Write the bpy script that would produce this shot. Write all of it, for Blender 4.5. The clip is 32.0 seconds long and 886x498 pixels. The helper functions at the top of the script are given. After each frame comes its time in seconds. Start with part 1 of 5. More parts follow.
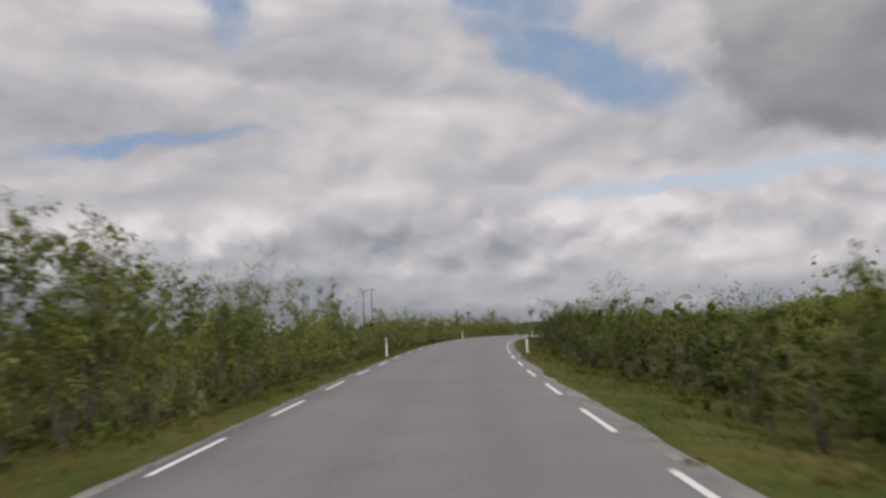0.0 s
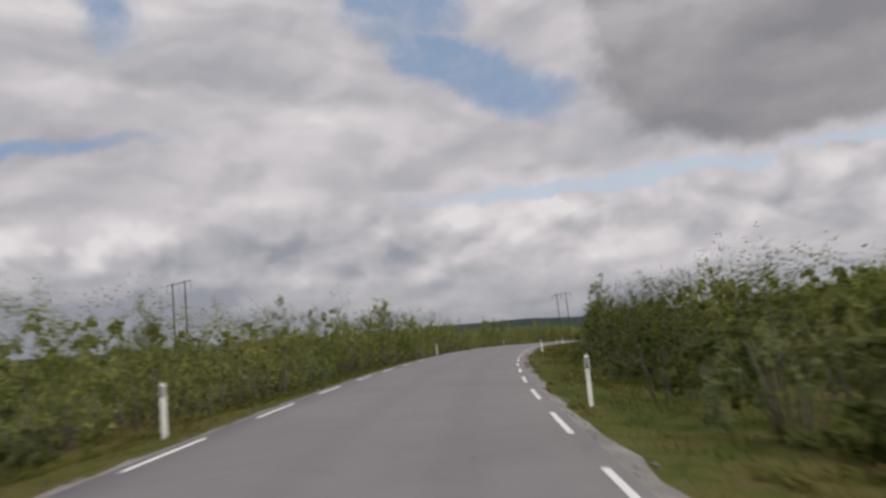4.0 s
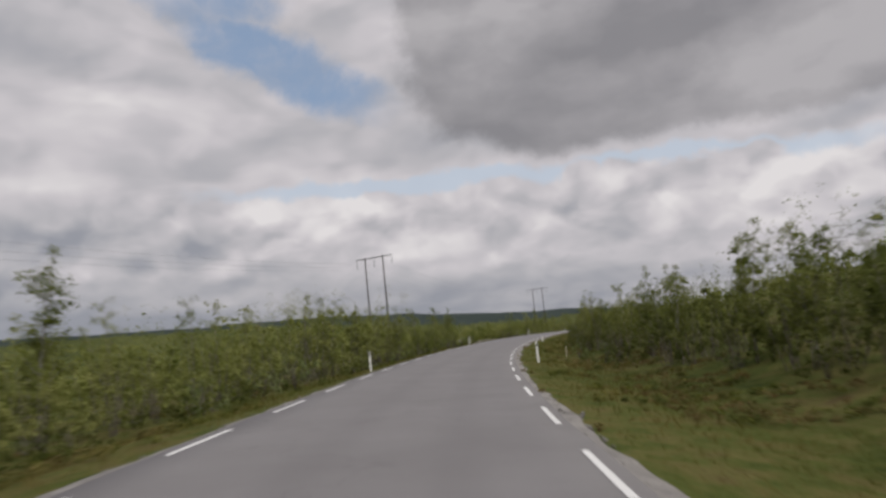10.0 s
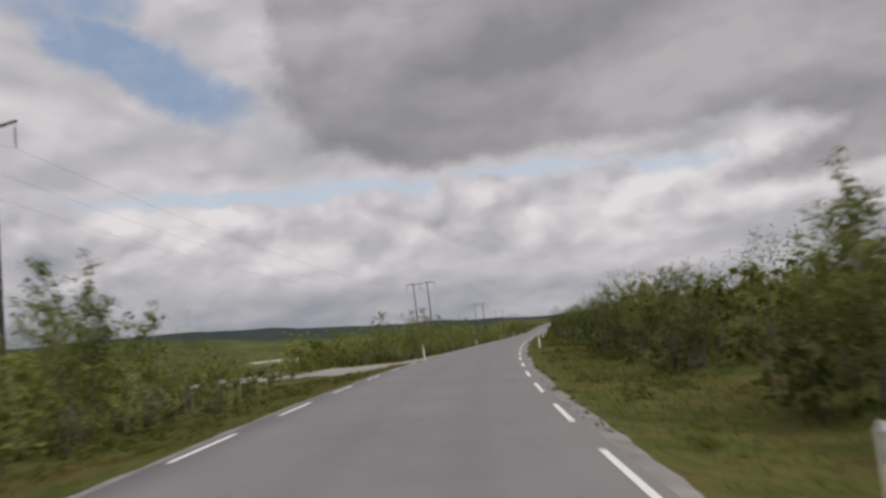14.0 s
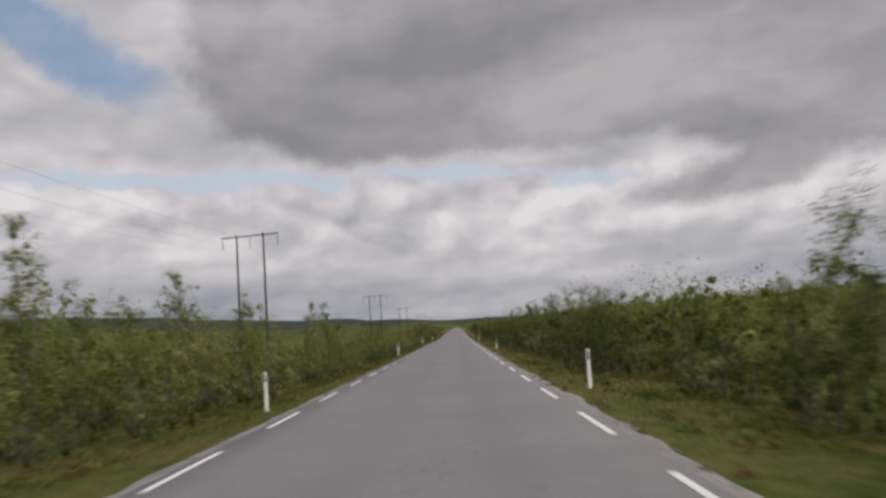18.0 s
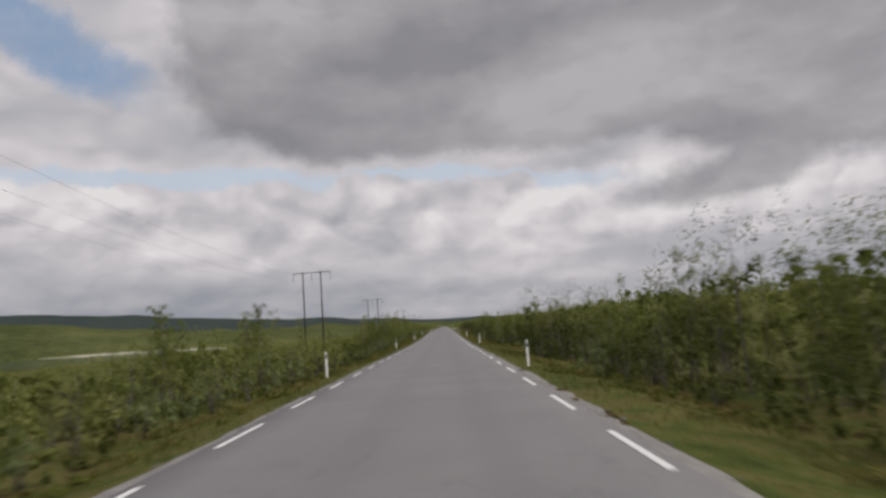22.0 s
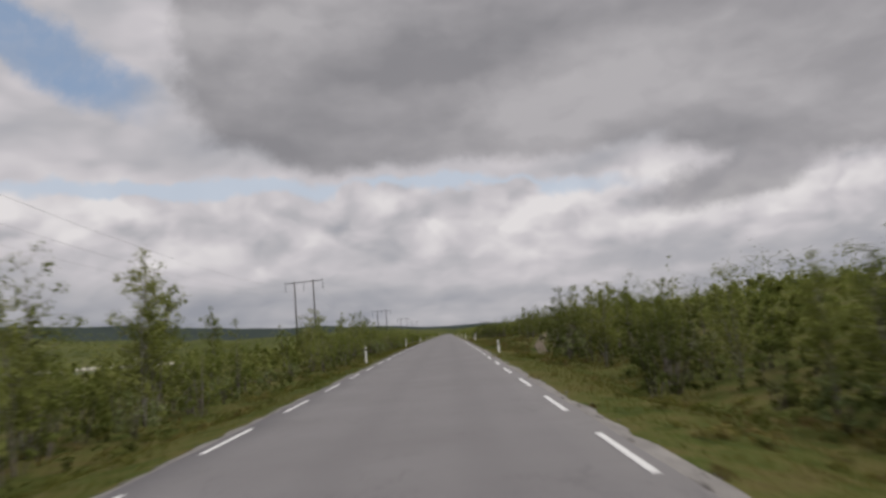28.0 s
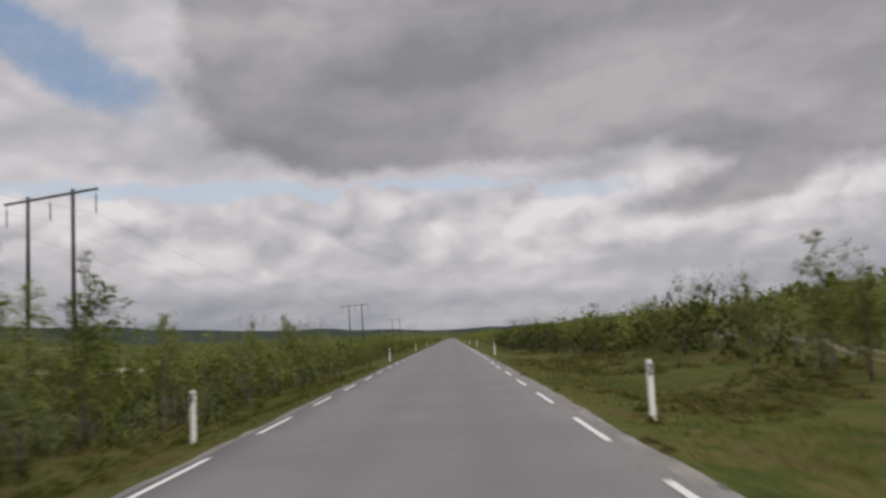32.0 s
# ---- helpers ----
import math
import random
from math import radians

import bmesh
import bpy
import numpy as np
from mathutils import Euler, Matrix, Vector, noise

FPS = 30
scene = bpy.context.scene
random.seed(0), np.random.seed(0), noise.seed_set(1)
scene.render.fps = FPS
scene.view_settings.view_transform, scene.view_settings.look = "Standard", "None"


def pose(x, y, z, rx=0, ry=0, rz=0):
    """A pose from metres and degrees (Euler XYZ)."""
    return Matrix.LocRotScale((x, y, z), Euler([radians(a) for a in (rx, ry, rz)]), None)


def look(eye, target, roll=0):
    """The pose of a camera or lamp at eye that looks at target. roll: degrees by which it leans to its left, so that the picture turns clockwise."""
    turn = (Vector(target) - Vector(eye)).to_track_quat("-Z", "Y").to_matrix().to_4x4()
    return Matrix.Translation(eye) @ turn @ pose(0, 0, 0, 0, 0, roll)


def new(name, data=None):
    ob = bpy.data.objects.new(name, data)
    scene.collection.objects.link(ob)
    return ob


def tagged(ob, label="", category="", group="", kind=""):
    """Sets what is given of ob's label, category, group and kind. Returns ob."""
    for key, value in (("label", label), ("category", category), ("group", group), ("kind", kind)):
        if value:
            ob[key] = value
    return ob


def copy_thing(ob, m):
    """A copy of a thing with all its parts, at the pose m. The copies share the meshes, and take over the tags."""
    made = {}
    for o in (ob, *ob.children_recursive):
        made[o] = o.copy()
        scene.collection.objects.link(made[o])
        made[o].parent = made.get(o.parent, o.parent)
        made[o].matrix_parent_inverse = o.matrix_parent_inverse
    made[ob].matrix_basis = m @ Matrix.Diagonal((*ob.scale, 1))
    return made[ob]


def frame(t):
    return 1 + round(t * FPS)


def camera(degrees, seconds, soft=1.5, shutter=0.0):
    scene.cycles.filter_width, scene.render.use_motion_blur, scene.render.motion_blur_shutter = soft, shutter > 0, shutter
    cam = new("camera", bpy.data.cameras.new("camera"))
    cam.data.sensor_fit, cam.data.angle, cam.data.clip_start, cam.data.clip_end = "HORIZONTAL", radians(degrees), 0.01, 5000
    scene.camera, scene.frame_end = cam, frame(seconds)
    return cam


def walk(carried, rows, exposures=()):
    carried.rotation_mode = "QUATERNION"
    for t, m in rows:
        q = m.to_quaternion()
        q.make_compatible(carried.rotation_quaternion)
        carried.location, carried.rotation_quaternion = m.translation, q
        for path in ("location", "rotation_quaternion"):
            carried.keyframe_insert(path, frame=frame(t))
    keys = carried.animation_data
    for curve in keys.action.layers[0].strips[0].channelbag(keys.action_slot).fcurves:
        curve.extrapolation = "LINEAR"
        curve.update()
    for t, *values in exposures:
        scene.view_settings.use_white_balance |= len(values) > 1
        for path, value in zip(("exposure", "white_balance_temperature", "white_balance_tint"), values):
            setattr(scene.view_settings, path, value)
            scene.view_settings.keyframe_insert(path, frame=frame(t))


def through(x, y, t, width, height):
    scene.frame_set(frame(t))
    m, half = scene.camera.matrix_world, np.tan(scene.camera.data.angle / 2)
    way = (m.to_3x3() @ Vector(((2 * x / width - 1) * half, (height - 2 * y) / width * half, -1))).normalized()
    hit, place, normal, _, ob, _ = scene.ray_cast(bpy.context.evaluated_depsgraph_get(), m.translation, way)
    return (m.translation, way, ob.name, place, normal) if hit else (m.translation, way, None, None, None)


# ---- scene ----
# A drive along a narrow road across northern birch heath: a long bend to the right, then a straight.

# ---- camera ----
cam = camera(62.0, 32.0, soft=2.9, shutter=0.4)


def aim(x, y, z, yaw, pitch, lean):
    """Camera pose from heading, upward pitch and lean to the right, in degrees."""
    return pose(x, y, z, 90 + pitch, 0, yaw) @ pose(0, 0, 0, 0, 0, -lean)


PATH = [
    (0.0, 0.70, 2.70, 1.81, 1.16, 8.43, 3.12), (0.5, 0.65, 13.37, 2.26, 0.51, 8.35, 3.17), (1.0, 0.72, 24.03, 2.72, -0.17, 8.28, 2.96),
    (1.5, 1.00, 34.41, 3.17, -0.98, 8.66, 4.08), (2.0, 1.44, 44.78, 3.63, -1.79, 8.52, 4.13), (2.5, 2.02, 55.01, 4.06, -3.04, 8.50, 4.13),
    (3.0, 2.80, 65.22, 4.48, -4.30, 8.68, 4.78), (3.5, 3.76, 75.50, 4.87, -5.55, 8.53, 5.41), (4.5, 6.40, 95.96, 5.57, -8.18, 8.11, 6.18),
    (5.5, 9.97, 116.29, 6.13, -10.80, 7.69, 6.96), (6.0, 12.08, 126.38, 6.36, -11.97, 7.43, 7.09), (6.5, 14.18, 136.50, 6.58, -13.20, 7.59, 7.48),
    (7.0, 16.49, 146.57, 6.78, -14.08, 7.79, 7.44), (7.5, 19.19, 156.56, 6.96, -15.38, 7.50, 7.61), (8.0, 22.10, 166.49, 7.11, -16.58, 7.22, 7.96),
    (8.5, 25.18, 176.37, 7.23, -17.84, 7.25, 7.22), (9.0, 28.49, 186.17, 7.33, -19.25, 7.13, 6.15), (9.5, 32.07, 195.93, 7.40, -20.88, 6.83, 6.65),
    (10.0, 35.85, 205.61, 7.44, -22.04, 6.68, 5.93), (10.5, 39.90, 215.26, 7.45, -23.09, 6.45, 5.87), (11.0, 44.14, 224.82, 7.45, -23.92, 6.35, 6.51),
    (11.5, 48.46, 234.40, 7.45, -25.06, 6.45, 7.75), (12.0, 52.97, 243.88, 7.45, -26.24, 6.63, 7.28), (12.5, 57.80, 253.27, 7.46, -27.63, 6.62, 7.17),
    (13.0, 62.86, 262.54, 7.47, -29.19, 6.70, 7.32), (13.5, 68.10, 271.69, 7.49, -30.61, 6.54, 6.78), (14.0, 73.57, 280.70, 7.51, -32.09, 6.58, 6.92),
    (14.5, 79.19, 289.52, 7.54, -33.39, 6.78, 6.37), (15.0, 85.01, 298.20, 7.55, -34.54, 6.57, 5.75), (15.5, 91.18, 307.04, 7.57, -35.80, 6.53, 5.46),
    (16.5, 104.02, 324.38, 7.55, -37.65, 6.26, 4.77), (17.5, 117.32, 341.40, 7.48, -39.01, 6.00, 4.09), (18.0, 124.06, 349.84, 7.42, -39.15, 6.03, 4.06),
    (18.5, 130.87, 358.26, 7.34, -39.16, 6.09, 3.76), (19.0, 137.70, 366.67, 7.25, -39.30, 6.03, 3.54), (19.5, 144.61, 375.02, 7.16, -39.59, 6.06, 3.43),
    (20.0, 151.54, 383.37, 7.07, -39.69, 5.98, 3.25), (20.5, 158.51, 391.72, 6.99, -39.89, 6.02, 3.35), (21.0, 165.48, 400.07, 6.92, -40.16, 6.15, 4.36),
    (21.5, 172.54, 408.46, 6.85, -40.11, 6.24, 3.98), (22.0, 179.59, 416.85, 6.79, -40.13, 5.92, 3.80), (22.5, 186.70, 425.28, 6.74, -40.17, 6.37, 3.80),
    (23.0, 193.81, 433.72, 6.69, -39.94, 6.40, 3.28), (23.5, 200.88, 442.15, 6.64, -39.80, 6.22, 3.59), (24.0, 207.95, 450.58, 6.58, -39.73, 6.26, 4.43),
    (24.5, 214.96, 458.99, 6.52, -39.80, 6.11, 5.26), (25.0, 221.98, 467.41, 6.46, -39.78, 5.84, 4.92), (25.5, 229.05, 475.85, 6.41, -39.71, 6.28, 3.71),
    (26.5, 243.21, 492.75, 6.34, -39.85, 6.41, 3.82), (27.5, 257.36, 509.65, 6.35, -39.99, 6.54, 3.93), (28.0, 264.43, 518.10, 6.39, -39.96, 6.53, 4.45),
    (28.5, 271.35, 526.40, 6.44, -39.88, 6.89, 4.44), (29.0, 278.27, 534.69, 6.50, -39.67, 6.80, 4.36), (29.5, 285.18, 543.07, 6.56, -39.72, 6.92, 4.80),
    (30.0, 292.08, 551.46, 6.62, -39.74, 6.89, 4.26), (30.5, 299.11, 559.83, 6.68, -39.79, 6.85, 4.30), (31.0, 306.14, 568.20, 6.74, -39.76, 6.82, 4.46),
    (31.5, 313.15, 576.60, 6.78, -39.64, 6.75, 4.26), (32.0, 320.17, 585.00, 6.81, -39.64, 6.84, 4.04),
]
walk(cam, [(r[0], aim(*r[1:])) for r in PATH])

# ---- alignment of the road: heading, grade and bank at stations along it ----
STATIONS = [-170.1, -83.7, 2.7, 24, 44.8, 65.4, 86.1, 106.8, 127.5, 148.2, 169, 189.7, 210.6, 231.6, 252.7, 273.8, 295, 316, 337.6, 359.2, 380.8, 402.5, 424.2, 445.9, 467.9, 489.9, 511.9, 533.8, 555.9, 577.9, 600, 621.6, 643.3, 665.1, 687, 773.4, 1292, 1724]
HEADING = [4.733, 3.733, 1.233, -0.1384, -1.92, -4.278, -6.91, -9.574, -12.1, -14.31, -16.7, -19.4, -21.93, -24.08, -26.36, -29.12, -32.05, -34.82, -37.2, -38.6, -39.35, -39.6, -39.75, -39.85, -39.85, -39.85, -39.85, -39.85, -39.85, -39.85, -39.85, -39.85, -39.85, -39.85, -39.85, -39.85, -39.85, -39.85]
GRADE = [2.01, 2.31, 2.361, 2.563, 2.587, 2.396, 2.001, 1.606, 1.243, 1.044, 0.7706, 0.41, 0.09402, -0.04096, 0.002695, 0.08867, 0.1207, 0.05633, -0.1078, -0.2683, -0.412, -0.4821, -0.4752, -0.3763, -0.2565, -0.2351, -0.3259, -0.3578, -0.1769, 0.02541, 0.237, 0.3577, 0.3555, 0.2552, 0.1018, 0.03644, 0.03644, 0.03644]
BANK = [0.5387, 0.5387, 0.5387, 0.6984, 1.344, 2.404, 3.09, 3.674, 4.225, 4.638, 4.536, 3.974, 3.526, 3.589, 3.767, 3.664, 3.484, 3.21, 2.229, 1.24, 0, 0, 0, 0, 0, 0, 0, 0, 0, 0, 0, 0, 0, 0, 0, 0, 0, 0]
AXIS_S = np.arange(-140.0, 1400.0, 1.0)
_k = np.exp(-0.5 * (np.arange(-30, 31) / 12.0) ** 2)
_k /= _k.sum()
AXIS_H = np.convolve(np.pad(np.interp(AXIS_S, STATIONS, HEADING), 30, mode="edge"), _k, "valid")
AXIS_G = np.convolve(np.pad(np.interp(AXIS_S, STATIONS, GRADE), 30, mode="edge"), _k, "valid")
AXIS_B = np.interp(AXIS_S, STATIONS, BANK)
AXIS_X = np.cumsum(-np.sin(np.radians(AXIS_H)))
AXIS_Y = np.cumsum(np.cos(np.radians(AXIS_H)))
AXIS_Z = np.cumsum(np.tan(np.radians(AXIS_G)))
AXIS_X, AXIS_Y, AXIS_Z = AXIS_X - AXIS_X[140], AXIS_Y - AXIS_Y[140], AXIS_Z - AXIS_Z[140]
LINE = 3.08     # from the axis to the edge line
EDGE = 3.30    # to the edge of the asphalt


def axis(s):
    return tuple(np.interp(s, AXIS_S, c) for c in (AXIS_X, AXIS_Y, AXIS_Z, AXIS_H, AXIS_B))


def on_road(s, o, dz=0.0):
    """World places at station s, o metres to the right of the axis, dz above the road's surface."""
    x, y, z, h, b = axis(s)
    h = np.radians(h)
    return np.stack(np.broadcast_arrays(x + o * np.cos(h), y + o * np.sin(h), z - o * np.tan(np.radians(b)) + dz), -1)


def rise(s, o):
    """How far the natural ground lies above the road's edge, away from the road."""
    s, o = np.broadcast_arrays(np.asarray(s, float), np.asarray(o, float))
    a = np.abs(o)
    left = np.where(o < 0, 1.0, 0.0)
    shoulder = np.clip((a - EDGE) / 1.2, 0, 1)
    ditch = np.clip((a - 4.6) / 3.0, 0, 1)
    ditch = ditch * ditch * (3 - 2 * ditch)
    away = np.clip((a - 9) / 60, 0, 1)
    low = np.interp(s, [-140, 0, 180, 240, 300, 350, 460, 620, 760, 1400], [0.7, 0.8, 0.6, 0.8, 0.6, 0.35, 1.0, 0.9, 0.8, 0.8])
    fall = np.interp(s, [0, 200, 330, 390, 450, 560, 680, 1400], [2.0, 1.5, 0.5, 0.5, 3.0, 4.0, 3.0, 3.0])
    hill = np.interp(s, [0, 90, 170, 230, 280, 340, 380, 440, 560, 660, 1400], [0.5, 1.0, 3.0, 6.0, 10.0, 9.0, 4.0, 3.0, 4.0, 6.0, 2.0])
    r = -0.2 * shoulder - (low - 0.2) * ditch * np.where(left > 0, 1.0, 0.75)
    r += np.where(left > 0, -fall * away, hill * away)
    r -= left * 6.2 * np.clip((a - 80) / 280, 0, 1)
    return r


def noise2(x, y, size, seed=0):
    """Smooth value noise, -1 to 1."""
    rng = np.random.RandomState(seed)
    tab = rng.rand(64, 64) * 2 - 1
    u, v = np.asarray(x) / size, np.asarray(y) / size
    i, j = np.floor(u).astype(int), np.floor(v).astype(int)
    f, g = u - i, v - j
    f, g = f * f * (3 - 2 * f), g * g * (3 - 2 * g)
    a, b = tab[i % 64, j % 64], tab[(i + 1) % 64, j % 64]
    c, d = tab[i % 64, (j + 1) % 64], tab[(i + 1) % 64, (j + 1) % 64]
    return (a * (1 - f) + b * f) * (1 - g) + (c * (1 - f) + d * f) * g


def on_ground(s, o, dz=0.0):
    """World places on the natural ground."""
    s, o = np.broadcast_arrays(np.asarray(s, float), np.asarray(o, float))
    x, y, z, h, b = axis(s)
    h = np.radians(h)
    px, py = x + o * np.cos(h), y + o * np.sin(h)
    tilt = np.clip(o, -4, 4) * np.tan(np.radians(b))
    rough = np.clip((np.abs(o) - 3.6) / 3, 0, 1)
    pz = z - tilt + rise(s, o) + dz + rough * (0.10 * noise2(px, py, 1.7, 1) + 0.22 * noise2(px, py, 6.0, 2))
    return np.stack([px, py, pz], -1)


# ---- light: broken cloud over a pale sky, a weak sun through thin cloud ----
SUN_AZ, SUN_EL = -118.0, 42.0          # degrees: to the left of north, above the horizon
world = bpy.data.worlds.new("world")
scene.world = world
world.use_nodes = True


class Net:
    """Short hand for building node trees."""

    def __init__(self, tree):
        self.tree, self.nodes, self.links = tree, tree.nodes, tree.links

    def put(self, socket, value):
        if isinstance(value, bpy.types.NodeSocket):
            self.links.new(value, socket)
        elif value is not None:
            socket.default_value = value

    def node(self, kind, **props):
        n = self.nodes.new(kind)
        for key, value in props.items():
            if key == "operation":
                n.operation = value
            elif key == "data_type":
                n.data_type = value
            elif key == "blend_type":
                n.blend_type = value
        return n

    def math(self, op, a, b=None, c=None, clamp=False):
        n = self.node("ShaderNodeMath", operation=op)
        n.use_clamp = clamp
        for i, v in enumerate((a, b, c)):
            self.put(n.inputs[i], v)
        return n.outputs[0]

    def vec(self, op, a, b=None, out=0):
        n = self.node("ShaderNodeVectorMath", operation=op)
        self.put(n.inputs[0], a)
        self.put(n.inputs[1], b)
        return n.outputs[out]

    def noise(self, vector, scale, detail=4.0, rough=0.55, color=False):
        n = self.node("ShaderNodeTexNoise")
        self.put(n.inputs["Vector"], vector)
        n.inputs["Scale"].default_value = scale
        n.inputs["Detail"].default_value = detail
        n.inputs["Roughness"].default_value = rough
        return n.outputs["Color" if color else "Fac"]

    def mix(self, fac, a, b, blend="MIX"):
        n = self.node("ShaderNodeMix", data_type="RGBA", blend_type=blend)
        self.put(n.inputs[0], fac)
        self.put(n.inputs[6], a)
        self.put(n.inputs[7], b)
        return n.outputs[2]

    def ramp(self, fac, stops):
        n = self.node("ShaderNodeValToRGB")
        self.put(n.inputs[0], fac)
        e = n.color_ramp.elements
        while len(e) < len(stops):
            e.new(0.5)
        for i, (p, c) in enumerate(stops):
            e[i].position, e[i].color = p, (*c, 1)
        return n.outputs[0]

    def step(self, value, lo, hi):
        """0 below lo, 1 above hi, smooth between (lo may be the larger)."""
        n = self.node("ShaderNodeMapRange")
        n.interpolation_type = "SMOOTHSTEP"
        self.put(n.inputs[0], value)
        n.inputs[1].default_value, n.inputs[2].default_value = min(lo, hi), max(lo, hi)
        n.inputs[3].default_value, n.inputs[4].default_value = (0.0, 1.0) if lo < hi else (1.0, 0.0)
        return n.outputs[0]


net = Net(world.node_tree)
net.nodes.clear()
coord = net.node("ShaderNodeTexCoord").outputs["Generated"]
xyz = net.node("ShaderNodeSeparateXYZ")
net.put(xyz.inputs[0], net.vec("NORMALIZE", coord))
az = net.math("MULTIPLY", net.math("ARCTAN2", net.math("MULTIPLY", xyz.outputs[0], -1.0), xyz.outputs[1]), 57.2958)
el = net.math("MULTIPLY", net.math("ARCSINE", xyz.outputs[2]), 57.2958)


def sky_place(a, e):
    c = net.node("ShaderNodeCombineXYZ")
    net.put(c.inputs[0], a)
    net.put(c.inputs[1], e)
    return c.outputs[0]


here = sky_place(az, el)
# ragged edges: the place in the sky, pushed about by noise
ragged = net.vec("ADD", here, net.vec("MULTIPLY", net.vec("SUBTRACT", net.noise(here, 0.16, 6.0, 0.6, color=True), (0.5, 0.5, 0.5)), (9.0, 4.5, 0.0)))


def patch(centre, radii, slope=0.0, square=False, soft=(1.25, 0.75)):
    """1 inside an ellipse of the sky, with ragged soft edges. Degrees."""
    m = net.node("ShaderNodeMapping")
    m.vector_type = "TEXTURE"
    net.put(m.inputs[0], ragged)
    m.inputs[1].default_value = (*centre, 0)
    m.inputs[2].default_value = (0, 0, radians(slope))
    m.inputs[3].default_value = (*radii, 1)
    v = m.outputs[0]
    if square:
        v = net.vec("MULTIPLY", v, v)
    return net.step(net.vec("LENGTH", v, out=1), *soft)


def union(*masks):
    m = masks[0]
    for other in masks[1:]:
        m = net.math("MAXIMUM", m, other)
    return m


# cloud relief: layers that lie closer together towards the horizon, lit from above
deep = net.math("MULTIPLY", net.math("LOGARITHM", net.math("ADD", net.math("MAXIMUM", el, 0.0), 6.0), 2.71828), 13.0)
low = net.step(el, 14.0, 10.0)


def billows(at, puffs, roll):
    """Cloud thickness, and how far it turns to the light from above."""
    drift = net.vec("MULTIPLY", net.vec("SUBTRACT", net.noise(at, 0.35, 3.0, 0.5, color=True), (0.5, 0.5, 0.5)), (roll, roll, 0.0))

    def thickness(q):
        q = net.vec("ADD", q, drift)
        v = net.node("ShaderNodeTexVoronoi")
        v.feature = "SMOOTH_F1"
        net.put(v.inputs["Vector"], q)
        v.inputs["Scale"].default_value = 0.38
        v.inputs["Detail"].default_value = 2.0
        v.inputs["Roughness"].default_value = 0.45
        v.inputs["Smoothness"].default_value = 0.42
        puff = net.math("SUBTRACT", 1.0, v.outputs["Distance"])
        bank = net.noise(net.vec("MULTIPLY", q, (0.7, 1.15, 1.0)), 0.15, 4.0, 0.5)
        return net.math("ADD", net.math("MULTIPLY", puff, puffs), net.math("MULTIPLY", bank, 0.95))

    return net.math("SUBTRACT", thickness(at), thickness(net.vec("ADD", at, (0.35, 1.05, 0.0))))


# low heaps along the horizon, and a flatter deck above them
heaps = sky_place(net.math("MULTIPLY", az, 0.62), net.math("MULTIPLY", deep, 0.9))
deck = sky_place(net.math("MULTIPLY", az, 0.34), net.math("MULTIPLY", el, 0.62))
lit_low = billows(heaps, 0.36, 2.2)
lit_high = billows(deck, 0.26, 2.4)
masses = net.noise(net.vec("MULTIPLY", heaps, (0.42, 1.05, 1.0)), 0.13, 3.0, 0.5)
broad = net.noise(deck, 0.14, 4.0, 0.55)
tone_low = net.math("ADD", net.math("MULTIPLY", lit_low, net.math("ADD", 0.58, net.math("MULTIPLY", net.step(el, 3.0, 9.0), 0.72))), net.math("MULTIPLY", net.math("SUBTRACT", masses, 0.5), 1.5))
tone_low = net.math("ADD", tone_low, net.math("SUBTRACT", net.math("MULTIPLY", net.step(el, 5.0, 10.5), 0.23), net.math("MULTIPLY", net.step(el, 7.5, 1.5), 0.30)))
tone_low = net.math("SUBTRACT", tone_low, net.math("MULTIPLY", net.step(az, -22.0, 4.0), 0.20))
tone_high = net.math("ADD", net.math("MULTIPLY", lit_high, 1.15), net.math("MULTIPLY", net.math("SUBTRACT", broad, 0.5), 0.65))
tone = net.math("ADD", 0.53, net.math("ADD", net.math("MULTIPLY", tone_low, low), net.math("MULTIPLY", tone_high, net.math("SUBTRACT", 1.0, low))))
lit = lit_high
cloud = net.ramp(tone, [(0.12, (0.30, 0.31, 0.35)), (0.42, (0.455, 0.445, 0.47)), (0.6, (0.57, 0.543, 0.568)), (0.85, (0.74, 0.71, 0.715))])
# grey heavy cloud
heavy = union(patch((-45.5, 25.5), (25.5, 12.6), square=True, soft=(1.07, 0.86)), patch((-76, 21.5), (21, 11), square=True, soft=(1.1, 0.84)))
grey = net.ramp(net.math("ADD", net.math("MULTIPLY", net.noise(net.vec("MULTIPLY", ragged, (0.6, 1.4, 1.0)), 0.075, 5.0, 0.5), 1.0), net.math("MULTIPLY", lit, 0.5)),
                [(0.36, (0.235, 0.229, 0.245)), (0.52, (0.31, 0.30, 0.316)), (0.68, (0.42, 0.405, 0.42))])
cloud = net.mix(net.math("MULTIPLY", heavy, 0.93), cloud, grey)
cloud = net.mix(net.math("MULTIPLY", patch((-62.5, 9.7), (6.0, 1.6), -12.0, soft=(1.35, 0.55)), 0.7), cloud, grey)
